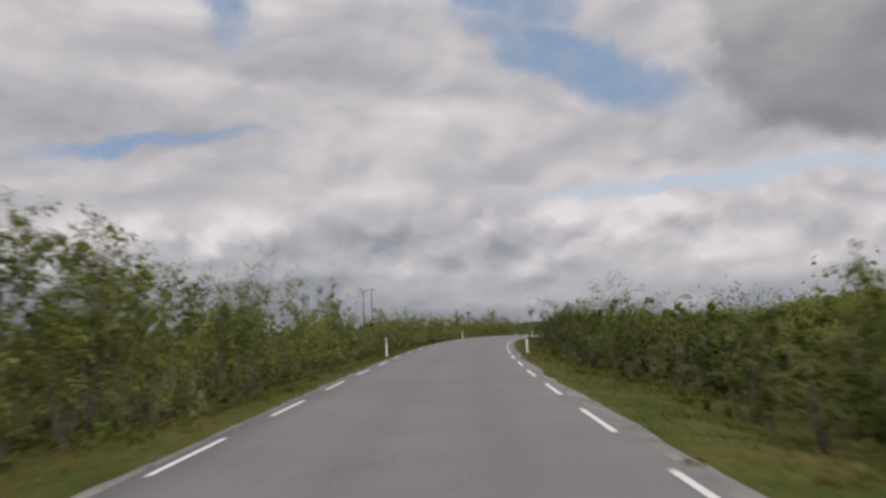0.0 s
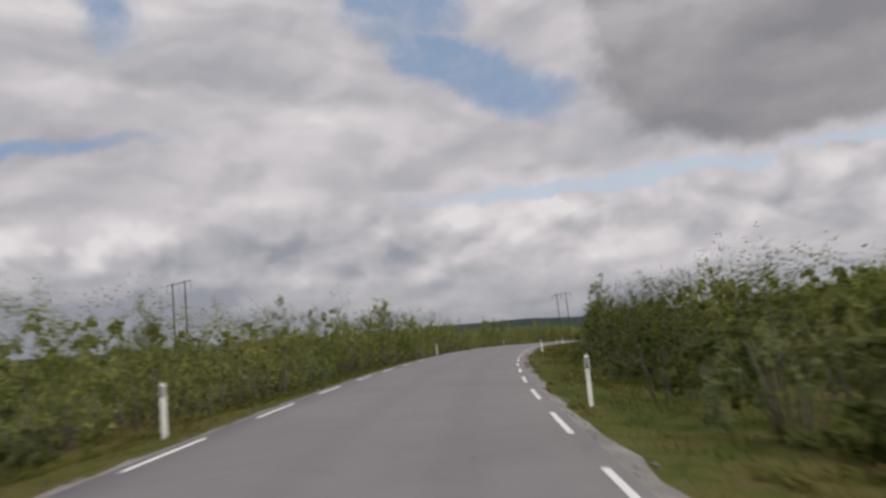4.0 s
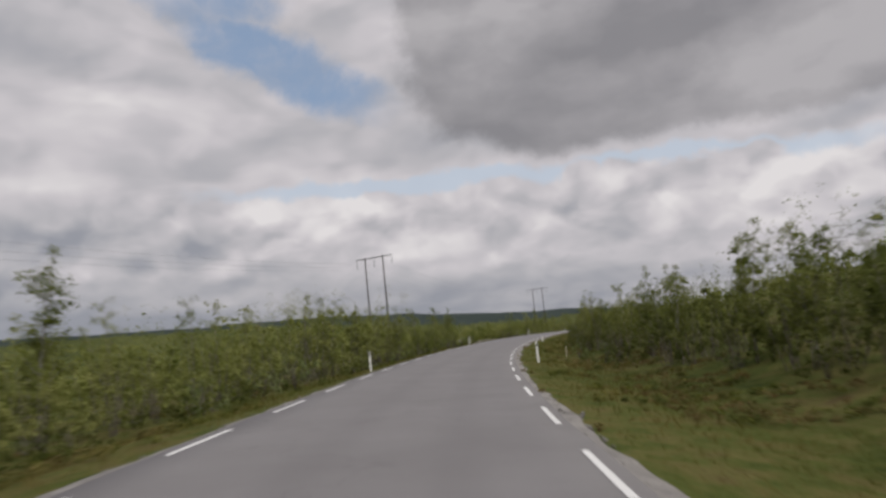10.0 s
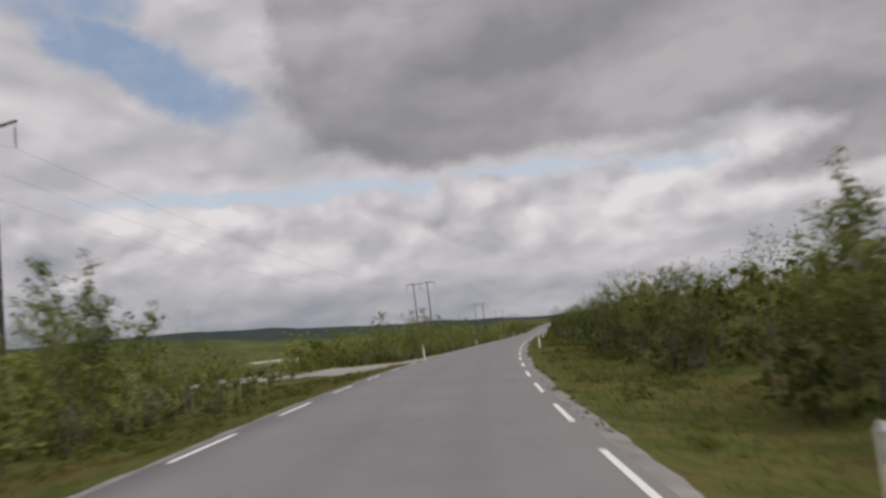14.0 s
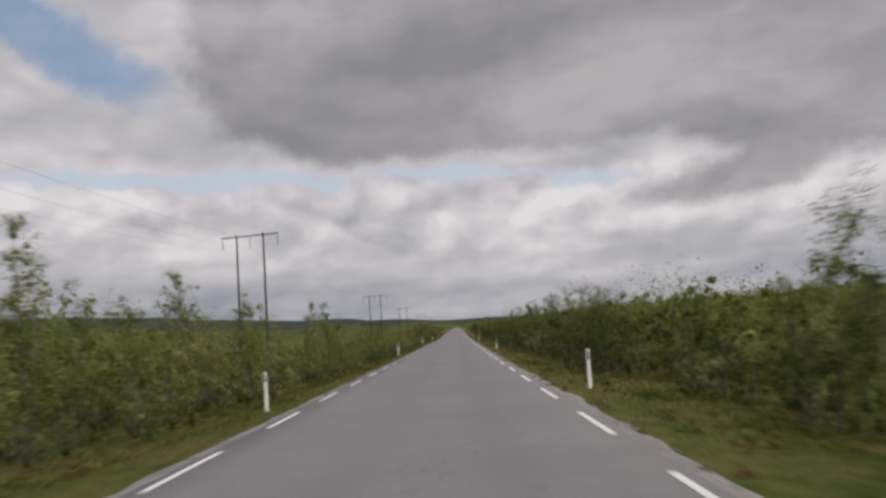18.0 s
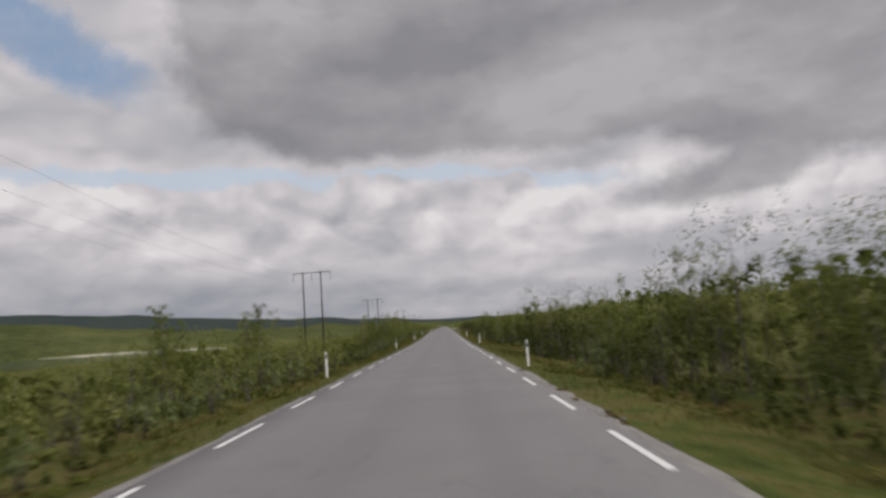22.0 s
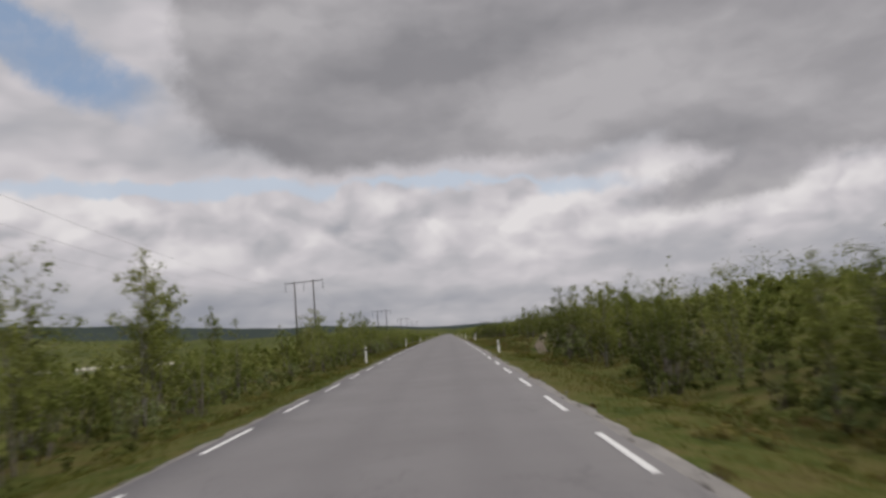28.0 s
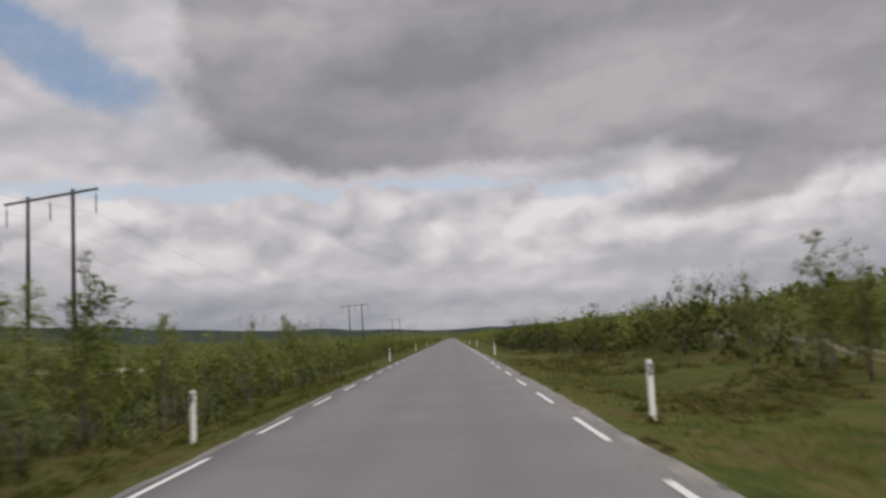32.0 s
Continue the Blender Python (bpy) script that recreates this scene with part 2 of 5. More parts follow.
# openings to the clear sky
sky = net.node("ShaderNodeTexSky")
sky.sky_type = "NISHITA"
sky.sun_disc = False
sky.sun_elevation, sky.sun_rotation = radians(SUN_EL), radians(-SUN_AZ)
clear = net.mix(0.7, net.vec("MULTIPLY", sky.outputs[0], (0.085, 0.085, 0.085)), (0.28, 0.385, 0.56, 1))
wide = (1.35, 0.6)
gaps = union(patch((-10.0, 22.0), (9.0, 2.1), 24.0, soft=wide), patch((-5.5, 27.2), (5.0, 2.4), 10.0, soft=wide), patch((23, 16.6), (7, 0.5), -8.0, soft=(1.8, 0.3)), patch((17.5, 26.5), (2.4, 1.6), 30.0, soft=(1.8, 0.3)))
veil = net.step(net.noise(ragged, 0.22, 5.0, 0.6), 0.75, 0.35)
cloud = net.mix(net.math("MULTIPLY", gaps, net.math("ADD", 0.55, net.math("MULTIPLY", veil, 0.4))), cloud, clear)
pale = union(patch((-20, 12.1), (14, 0.75), 0.0, soft=wide), patch((-39, 11.3), (15, 0.85), 4.0, soft=wide))
tower = union(patch((-32.5, 11.0), (2.0, 1.4)), patch((-36.0, 10.6), (3.0, 1.0)), patch((-45, 10.4), (3.0, 0.9)))
cloud = net.mix(net.math("MULTIPLY", net.math("MULTIPLY", pale, net.math("SUBTRACT", 1.0, tower)), 0.85), cloud, (0.49, 0.56, 0.66, 1))
# cloud is brighter overhead than towards the horizon
zenith = net.math("ADD", 1.0, net.math("MULTIPLY", net.step(el, 28.0, 70.0), 2.05))
w_bg = net.node("ShaderNodeBackground")
net.put(w_bg.inputs[0], cloud)
net.put(w_bg.inputs[1], zenith)
w_out = net.node("ShaderNodeOutputWorld")
net.put(w_out.inputs[0], w_bg.outputs[0])

sun = new("sun", bpy.data.lights.new("sun", "SUN"))
sun.data.energy, sun.data.angle, sun.data.color = 2.2, radians(12), (1.0, 0.95, 0.88)
_a, _e = radians(SUN_AZ), radians(SUN_EL)
sun.matrix_world = look((-math.sin(_a) * math.cos(_e) * 90, math.cos(_a) * math.cos(_e) * 90, math.sin(_e) * 90), (0, 0, 0))


# ---- materials ----
def material(name, rough=0.85):
    m = bpy.data.materials.new(name)
    m.use_nodes = True
    n = Net(m.node_tree)
    b = m.node_tree.nodes["Principled BSDF"]
    b.inputs["Roughness"].default_value = rough
    b.inputs["Specular IOR Level"].default_value = 0.3
    return m, n, b


def bump(n, b, height, strength, distance):
    k = n.node("ShaderNodeBump")
    k.inputs["Strength"].default_value = strength
    k.inputs["Distance"].default_value = distance
    n.put(k.inputs["Height"], height)
    n.put(b.inputs["Normal"], k.outputs[0])


def position(n):
    return n.node("ShaderNodeNewGeometry").outputs["Position"]


def mottled(name, dark, light, size, fine, rough=0.85, relief=0.0, gloss=0.3):
    """A surface whose colour varies at two scales, in metres."""
    m, n, b = material(name, rough)
    b.inputs["Specular IOR Level"].default_value = gloss
    p = position(n)
    f = n.math("ADD", n.math("MULTIPLY", n.noise(p, 1.0 / size, 4.0, 0.6), 0.6), n.math("MULTIPLY", n.noise(p, 1.0 / fine, 3.0, 0.6), 0.4))
    n.put(b.inputs["Base Color"], n.ramp(f, [(0.36, dark), (0.64, light)]))
    if relief:
        bump(n, b, n.noise(p, 1.0 / fine, 3.0, 0.6), 0.6, relief)
    return m


def asphalt_material():
    m, n, b = material("asphalt", 0.82)
    p = position(n)
    across = n.node("ShaderNodeAttribute")
    across.attribute_name = "across"
    off = across.outputs["Fac"]
    grain = n.noise(p, 45.0, 2.0, 0.7)
    blot = n.noise(p, 0.35, 4.0, 0.6)
    base = n.ramp(n.math("ADD", n.math("MULTIPLY", grain, 0.45), n.math("MULTIPLY", blot, 0.55)), [(0.3, (0.107, 0.102, 0.102)), (0.7, (0.148, 0.142, 0.142))])
    # worn wheel tracks, and a crumbling rim
    track = n.step(n.math("ABSOLUTE", n.math("SUBTRACT", n.math("ABSOLUTE", n.math("SUBTRACT", off, 0.35)), 1.0)), 0.55, 0.1)
    base = n.mix(n.math("MULTIPLY", track, 0.35), base, (0.104, 0.099, 0.100, 1))
    rim = n.step(n.math("ADD", n.math("ABSOLUTE", off), n.math("MULTIPLY", n.math("SUBTRACT", n.noise(p, 3.0, 4.0, 0.65), 0.5), 0.5)), 3.25, 3.4)
    base = n.mix(n.math("MULTIPLY", rim, 0.6), base, (0.155, 0.145, 0.138, 1))
    # thin sealed cracks
    crack = n.step(n.math("ABSOLUTE", n.math("SUBTRACT", n.noise(p, 0.22, 5.0, 0.6), 0.5)), 0.004, 0.0015)
    base = n.mix(n.math("MULTIPLY", crack, 0.35), base, (0.06, 0.058, 0.058, 1))
    n.put(b.inputs["Base Color"], base)
    bump(n, b, grain, 0.35, 0.006)
    return m


def paint_material():
    m, n, b = material("road_paint", 0.6)
    p = position(n)
    worn = n.step(n.math("ADD", n.math("MULTIPLY", n.noise(p, 25.0, 4.0, 0.7), 0.6), n.math("MULTIPLY", n.noise(p, 2.5, 3.0, 0.6), 0.4)), 0.40, 0.34)
    n.put(b.inputs["Base Color"], n.mix(worn, (0.50, 0.50, 0.487, 1), (0.135, 0.13, 0.13, 1)))
    return m


def heath_material():
    m, n, b = material("heath", 0.95)
    b.inputs["Specular IOR Level"].default_value = 0.02
    p = position(n)
    f = n.math("ADD", n.math("MULTIPLY", n.noise(p, 0.16, 5.0, 0.6), 0.4), n.math("MULTIPLY", n.noise(p, 1.1, 5.0, 0.68), 0.6))
    base = n.ramp(f, [(0.35, (0.024, 0.035, 0.009)), (0.46, (0.052, 0.064, 0.016)), (0.56, (0.084, 0.076, 0.027)), (0.67, (0.052, 0.036, 0.020))])
    base = n.mix(n.math("MULTIPLY", n.step(n.noise(p, 9.0, 4.0, 0.7), 0.5, 0.72), 0.55), base, (0.10, 0.09, 0.036, 1))
    n.put(b.inputs["Base Color"], base)
    bump(n, b, n.noise(p, 4.0, 4.0, 0.65), 1.0, 0.15)
    return m


def leaf_material(name, stops, through=0.42, size=3.5):
    """Foliage: each leaf a shade of its own, and each clump too; light shines through."""
    m = bpy.data.materials.new(name)
    m.use_nodes = True
    n = Net(m.node_tree)
    n.nodes.clear()
    g = n.node("ShaderNodeNewGeometry")
    info = n.node("ShaderNodeObjectInfo")
    f = n.math("ADD", n.math("MULTIPLY", g.outputs["Random Per Island"], 0.16), n.math("SUBTRACT", n.math("MULTIPLY", n.noise(g.outputs["Position"], 1.0 / size, 3.0, 0.55), 1.5), 0.33))
    f = n.math("ADD", f, n.math("MULTIPLY", n.math("SUBTRACT", info.outputs["Random"], 0.5), 0.2))
    col = n.ramp(f, stops)
    d = n.node("ShaderNodeBsdfDiffuse")
    t = n.node("ShaderNodeBsdfTranslucent")
    n.put(d.inputs[0], n.mix(1.0, col, (0.8, 0.8, 0.8, 1), "MULTIPLY"))
    n.put(t.inputs[0], n.mix(1.0, col, (1.2 * through, 1.28 * through, 0.95 * through, 1), "MULTIPLY"))
    x = n.node("ShaderNodeAddShader")
    n.put(x.inputs[0], d.outputs[0])
    n.put(x.inputs[1], t.outputs[0])
    o = n.node("ShaderNodeOutputMaterial")
    n.put(o.inputs[0], x.outputs[0])
    return m


def bark_material():
    m, n, b = material("birch_bark", 0.8)
    p = position(n)
    q = n.vec("MULTIPLY", p, (6.0, 6.0, 22.0))
    f = n.noise(q, 1.0, 4.0, 0.65)
    n.put(b.inputs["Base Color"], n.ramp(f, [(0.36, (0.045, 0.038, 0.034)), (0.46, (0.17, 0.155, 0.135)), (0.7, (0.42, 0.40, 0.365))]))
    return m


def water_material():
    m, n, b = material("lake_water", 0.06)
    b.inputs["Base Color"].default_value = (0.03, 0.04, 0.045, 1)
    b.inputs["Specular IOR Level"].default_value = 0.5
    bump(n, b, n.noise(position(n), 0.35, 3.0, 0.6), 0.05, 0.03)
    return m


M_ASPHALT = asphalt_material()
M_PAINT = paint_material()
M_HEATH = heath_material()
M_GRAVEL = mottled("gravel", (0.10, 0.093, 0.088), (0.20, 0.19, 0.175), 0.9, 0.05, 0.95, 0.02)
M_SIDEROAD = mottled("side_road_gravel", (0.17, 0.155, 0.14), (0.26, 0.242, 0.22), 1.4, 0.06, 0.95, 0.015, 0.05)
M_SAND = mottled("sandy_track", (0.085, 0.066, 0.044), (0.15, 0.118, 0.082), 1.2, 0.12, 0.95, 0.03)
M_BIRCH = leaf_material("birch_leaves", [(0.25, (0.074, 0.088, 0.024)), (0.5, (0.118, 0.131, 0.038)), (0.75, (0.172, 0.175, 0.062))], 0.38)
# willow and herb leaves; shade of the right-hand scrub is put into the colour
M_WILLOW_SHADED = leaf_material("scrub_leaves_shaded", [(0.2, (0.038, 0.047, 0.014)), (0.5, (0.064, 0.074, 0.022)), (0.8, (0.104, 0.108, 0.038))], 0.28, 2.6)
M_GREYWILLOW = leaf_material("grey_willow_leaves", [(0.2, (0.085, 0.105, 0.045)), (0.5, (0.115, 0.135, 0.06)), (0.8, (0.165, 0.175, 0.085))], 0.5, 2.0)
M_GRASS = leaf_material("verge_grass", [(0.2, (0.052, 0.064, 0.014)), (0.5, (0.084, 0.082, 0.023)), (0.8, (0.128, 0.102, 0.042))], 0.4, 3.0)
M_HEATHER = leaf_material("heather", [(0.2, (0.06, 0.05, 0.02)), (0.5, (0.11, 0.078, 0.036)), (0.8, (0.115, 0.105, 0.036))], 0.3, 2.0)
M_STEM = mottled("scrub_stems", (0.05, 0.042, 0.035), (0.16, 0.14, 0.12), 0.5, 0.08)
M_BARK = bark_material()
M_POST = mottled("post_plastic", (0.50, 0.50, 0.45), (0.62, 0.62, 0.57), 0.4, 0.05, 0.5)
M_BLACK = mottled("black_plastic", (0.012, 0.012, 0.013), (0.03, 0.03, 0.03), 0.3, 0.05, 0.5)
M_REFLECTOR = mottled("reflector", (0.10, 0.10, 0.105), (0.2, 0.2, 0.21), 0.1, 0.01, 0.25)
M_STAKE = mottled("stake_wood", (0.36, 0.32, 0.22), (0.52, 0.48, 0.36), 0.4, 0.05)
M_WOOD = mottled("tarred_pole_wood", (0.035, 0.03, 0.028), (0.085, 0.075, 0.068), 1.5, 0.08)
M_STEEL = mottled("galvanised_steel", (0.16, 0.165, 0.17), (0.25, 0.255, 0.26), 0.8, 0.1, 0.55)
M_GLASS = mottled("insulator_glass", (0.08, 0.10, 0.10), (0.15, 0.18, 0.18), 0.2, 0.03, 0.25)
M_WIRE = mottled("conductor_wire", (0.14, 0.14, 0.145), (0.2, 0.2, 0.205), 4.0, 0.2, 0.6)
M_SHORE = mottled("shore_sand", (0.30, 0.285, 0.23), (0.42, 0.40, 0.33), 25.0, 2.0, gloss=0.0)
M_WATER = water_material()
M_HILL = mottled("distant_forest", (0.036, 0.046, 0.018), (0.085, 0.09, 0.036), 110.0, 14.0, gloss=0.0)
# the fell's blue-green base colour stands in for the haze of distance
M_FELL_HAZE = mottled("hazy_distant_fell", (0.028, 0.037, 0.036), (0.040, 0.050, 0.044), 220.0, 30.0, gloss=0.0)
M_MARSH = mottled("marsh", (0.058, 0.07, 0.024), (0.105, 0.104, 0.042), 60.0, 5.0, gloss=0.0)


# ---- helpers for meshes ----
def sheet(name, pts, mat, smooth=True):
    """A sheet from an array of rows by columns of places."""
    n, m = pts.shape[:2]
    i, j = np.meshgrid(np.arange(n - 1), np.arange(m - 1), indexing="ij")
    a = (i * m + j).ravel()
    return quads(name, pts.reshape(-1, 3), np.stack([a, a + 1, a + m + 1, a + m], -1), mat, smooth)


def quads(name, verts, faces, mat, smooth=False, corners=4):
    """A mesh from arrays of places and of faces with the same number of corners."""
    me = bpy.data.meshes.new(name)
    verts, faces = np.asarray(verts, np.float32), np.asarray(faces, np.int32)
    me.vertices.add(len(verts))
    me.vertices.foreach_set("co", verts.ravel())
    me.loops.add(faces.size)
    me.loops.foreach_set("vertex_index", faces.ravel())
    me.polygons.add(len(faces))
    me.polygons.foreach_set("loop_start", np.arange(0, faces.size, corners, dtype=np.int32))
    me.polygons.foreach_set("loop_total", np.full(len(faces), corners, np.int32))
    if smooth:
        me.polygons.foreach_set("use_smooth", np.ones(len(faces), bool))
    me.materials.append(mat)
    me.update(calc_edges=True)
    return me


class Shape:
    """Collects quads of one part."""

    def __init__(self):
        self.v, self.f, self.n = [], [], 0

    def add(self, verts, faces):
        self.v.append(np.asarray(verts, float))
        self.f.append(np.asarray(faces, int) + self.n)
        self.n += len(verts)
        return self

    def tube(self, path, radii, sides=6):
        """A tapered tube along a path, closed at both ends."""
        path = np.asarray(path, float)
        k = len(path)
        way = np.gradient(path, axis=0)
        way /= np.linalg.norm(way, axis=1)[:, None] + 1e-9
        ref = np.where(np.abs(way[:, 2:3]) > 0.9, np.array([[1.0, 0, 0]]), np.array([[0, 0, 1.0]]))
        u = np.cross(way, ref)
        u /= np.linalg.norm(u, axis=1)[:, None]
        w = np.cross(way, u)
        ang = np.linspace(0, 2 * np.pi, sides, endpoint=False)
        r = np.asarray(radii, float).reshape(-1, 1, 1)
        ring = path[:, None] + r * (np.cos(ang)[None, :, None] * u[:, None] + np.sin(ang)[None, :, None] * w[:, None])
        f = []
        for i in range(k - 1):
            for j in range(sides):
                j2 = (j + 1) % sides
                f.append((i * sides + j, i * sides + j2, (i + 1) * sides + j2, (i + 1) * sides + j))
        base, end = k * sides, k * sides + 1
        verts = np.concatenate([ring.reshape(-1, 3), path[:1], path[-1:]])
        for j in range(0, sides if sides > 3 else 0, 2):
            f.append((base, (j + 2) % sides, (j + 1) % sides, j))
            e = (k - 1) * sides
            f.append((end, e + j, e + (j + 1) % sides, e + (j + 2) % sides))
        return self.add(verts, f)

    def block(self, lo, hi, bevel=0.0):
        """A box; with a bevel its upright edges are cut."""
        (x0, y0, z0), (x1, y1, z1) = lo, hi
        c = bevel
        out = [(x0 + c, y0), (x1 - c, y0), (x1, y0 + c), (x1, y1 - c), (x1 - c, y1), (x0 + c, y1), (x0, y1 - c), (x0, y0 + c)] if c else [(x0, y0), (x1, y0), (x1, y1), (x0, y1)]
        m = len(out)
        v = [(x, y, z0) for x, y in out] + [(x, y, z1) for x, y in out]
        f = [(i, (i + 1) % m, m + (i + 1) % m, m + i) for i in range(m)]
        for z in (0, m):
            f += [(z, z + 1, z + 2, z + 3)] if m == 4 else [(z, z + 1, z + 2, z + 7), (z + 7, z + 2, z + 3, z + 6), (z + 6, z + 3, z + 4, z + 5)]
        return self.add(v, f)

    def mesh(self, name, mat, smooth=False):
        return quads(name, np.concatenate(self.v), np.concatenate(self.f), mat, smooth)


def part(name, me, parent, label=""):
    ob = new(name, me)
    ob.parent = parent
    if label:
        tagged(ob, label)
    return ob


def foliage(rng, centres, radii, counts, leaf, squash=0.85):
    """Small three-cornered leaves round clumps, facing outwards and up: vertices and faces."""
    counts = np.maximum(1, np.asarray(counts)).astype(int)
    who = np.repeat(np.arange(len(centres)), counts)
    n = len(who)
    d = rng.normal(size=(n, 3))
    d /= np.linalg.norm(d, axis=1)[:, None]
    d[:, 2] = np.where(d[:, 2] < -0.45, -d[:, 2], d[:, 2])
    r = np.asarray(radii)[who] * (0.42 + 0.68 * rng.rand(n) ** 0.8)
    p = np.asarray(centres)[who] + d * r[:, None] * np.array([1.0, 1.0, squash])
    face = d + rng.normal(0, 0.24, (n, 3)) + np.array([0, 0, 0.5])
    face /= np.linalg.norm(face, axis=1)[:, None]
    u = np.cross(face, rng.normal(size=(n, 3)))
    u /= np.linalg.norm(u, axis=1)[:, None] + 1e-9
    w = np.cross(face, u)
    fine = np.clip(np.asarray(radii) / np.mean(radii), 0.6, 1.0)[who]
    s = (rng.uniform(0.65, 1.35, n) * leaf * fine)[:, None]
    v = np.stack([p + u * s * 0.62, p - u * s * 0.38 + w * s * 0.5, p - u * s * 0.38 - w * s * 0.5], 1)
    return v.reshape(-1, 3), np.arange(3 * n).reshape(n, 3)


def sprays(rng, centres, radii, each, leaf, squash=1.2):
    """Broader sprays of leaves in the heart of each clump: vertices and faces."""
    return foliage(rng, centres, np.asarray(radii) * 0.55, np.full(len(centres), each), leaf, squash)


def merged(a, b):
    return np.vstack([a[0], b[0]]), np.vstack([a[1], b[1] + len(a[0])])


# ---- ground, road, water, distance ----
def joined(*lists):
    return np.concatenate([np.asarray(x, float) for x in lists])


gs = joined(np.arange(-140, 800, 2.0), np.arange(800, 1396, 12.0))
go = np.array([3.2, 3.5, 3.8, 4.2, 4.6, 5.2, 5.9, 6.6, 7.4, 8.4, 9.6, 11, 13, 15, 17.5, 20, 24, 28, 33, 40, 50, 65, 85, 110, 150, 200, 260])
go_right = joined(go, [300, 350])
go_left = joined(-np.array([1800, 1100, 700, 450, 340]), -go[::-1])
left_sheet = on_ground(gs[:, None], go_left[None, :])
right_sheet = on_ground(gs[:, None], go_right[None, :])
right_sheet[:, -1, 2] = -9.0
ground = new("ground", sheet("ground", np.concatenate([left_sheet, right_sheet], 1), M_HEATH))
tagged(ground, "rough heath of grass, moss and low scrub beside the road", "ground", kind="structure")

ring_r = np.array([0.0, 300, 700, 1200, 1800, 2600, 3600, 4700])
ring_a = np.linspace(0, 2 * np.pi, 73)
disc = np.stack([250 + ring_r[:, None] * np.cos(ring_a), 450 + ring_r[:, None] * np.sin(ring_a), -7.0 + 0 * ring_r[:, None] * ring_a], -1)
tagged(new("ground_far", sheet("ground_far", disc, M_MARSH)), "wide marshy lowland reaching to the hills", "ground", kind="structure")

def softened(points, n):
    """A closed outline through corner places, rounded and given small bays."""
    p = np.asarray(points, float)
    d = np.r_[0, np.cumsum(np.hypot(*np.diff(np.vstack([p, p[:1]]), axis=0).T))]
    q = np.linspace(0, d[-1], n, endpoint=False)
    r = np.stack([np.interp(q, d, np.r_[p[:, i], p[0, i]]) for i in (0, 1)], -1)
    for _ in range(3):
        r = (np.roll(r, 1, 0) + 2 * r + np.roll(r, -1, 0)) / 4
    return r + np.stack([7 * noise2(q, 0 * q, 45.0, 81), 7 * noise2(q, 0 * q, 45.0, 82)], -1)


shore = softened([(300, 780), (335, 765), (375, 895), (415, 985), (480, 1090), (486, 1200), (470, 1320), (430, 1400), (340, 1440), (240, 1380), (200, 1150), (235, 900)], 96)
lake_v = np.column_stack([np.vstack([shore, shore.mean(0)[None]]), np.full(97, -1.5)])
lake_f = [(96, 2 * i, 2 * i + 1, (2 * i + 2) % 96) for i in range(48)]
tagged(new("water", quads("water", lake_v, lake_f, M_WATER)), "still grey lake reflecting the cloud", "lake", kind="structure")

# the far shore: a pale sand bank, and marsh meadow behind it
bank_p = np.array([(462, 1040), (484, 1130), (490, 1200), (484, 1265), (474, 1325), (455, 1380), (425, 1412), (380, 1435), (330, 1446)], float)
bank_q = np.linspace(0, 8, 60)
bank_p = np.stack([np.interp(bank_q, np.arange(9), bank_p[:, i]) for i in (0, 1)], -1)
bank_n = np.stack([np.interp(bank_q, [0, 8], [0.95, 0.15]), np.interp(bank_q, [0, 8], [0.3, 0.98])], -1)
bank_h = 0.7 + 0.4 * noise2(bank_q, 0 * bank_q, 0.8, 83)
bank_up = np.clip(bank_q / 1.6, 0, 1) * np.clip((8 - bank_q) / 2.0, 0, 1)


def shore_rows(steps):
    return np.stack([np.column_stack([bank_p + bank_n * out, -1.6 - 1.6 * (1 - bank_up) + ((bank_h + 1.0) * up + extra) * bank_up]) for out, up, extra in steps])


tagged(new("ground_shore", sheet("ground_shore", shore_rows([(-6, 0, -0.5), (0, 0.1, 0), (3, 0.6, 0), (9, 1.0, 0)]), M_SHORE)), "pale sand bank on the far shore of the lake", "shore", kind="structure")
tagged(new("ground_meadow", sheet("ground_meadow", shore_rows([(8.5, 1.0, -0.3), (12, 1.05, 0.1), (60, 1.1, 1.2), (150, 1.1, 3.0), (240, 1.1, -6.0)]), M_MARSH)), "flat marsh meadow behind the lake", "ground", kind="structure")

rs = np.arange(-140, 1390, 2.0)
ro = np.array([-EDGE - 0.03, -EDGE, -2.4, -1.4, -0.4, 0.6, 1.6, 2.5, EDGE, EDGE + 0.03])
edge_wave = 0.03 * noise2(rs, 0 * rs, 2.6, 11) + 0.04 * noise2(rs, 0 * rs, 9.0, 12)
ro2 = ro[None, :] + 0 * rs[:, None]
ro2[:, :2] += edge_wave[:, None]
ro2[:, -2:] += np.roll(edge_wave, 37)[:, None]
rp = on_road(rs[:, None], ro2, 0.03)
rp[:, 0, 2] -= 0.12
rp[:, -1, 2] -= 0.12
road_me = sheet("road", rp, M_ASPHALT)
road_me.attributes.new("across", "FLOAT", "POINT").data.foreach_set("value", ro2.ravel().astype(np.float32))
road = tagged(new("road", road_me), "narrow grey asphalt road with broken edge lines", "road", kind="structure")
es = np.arange(-20, 780, 0.5)
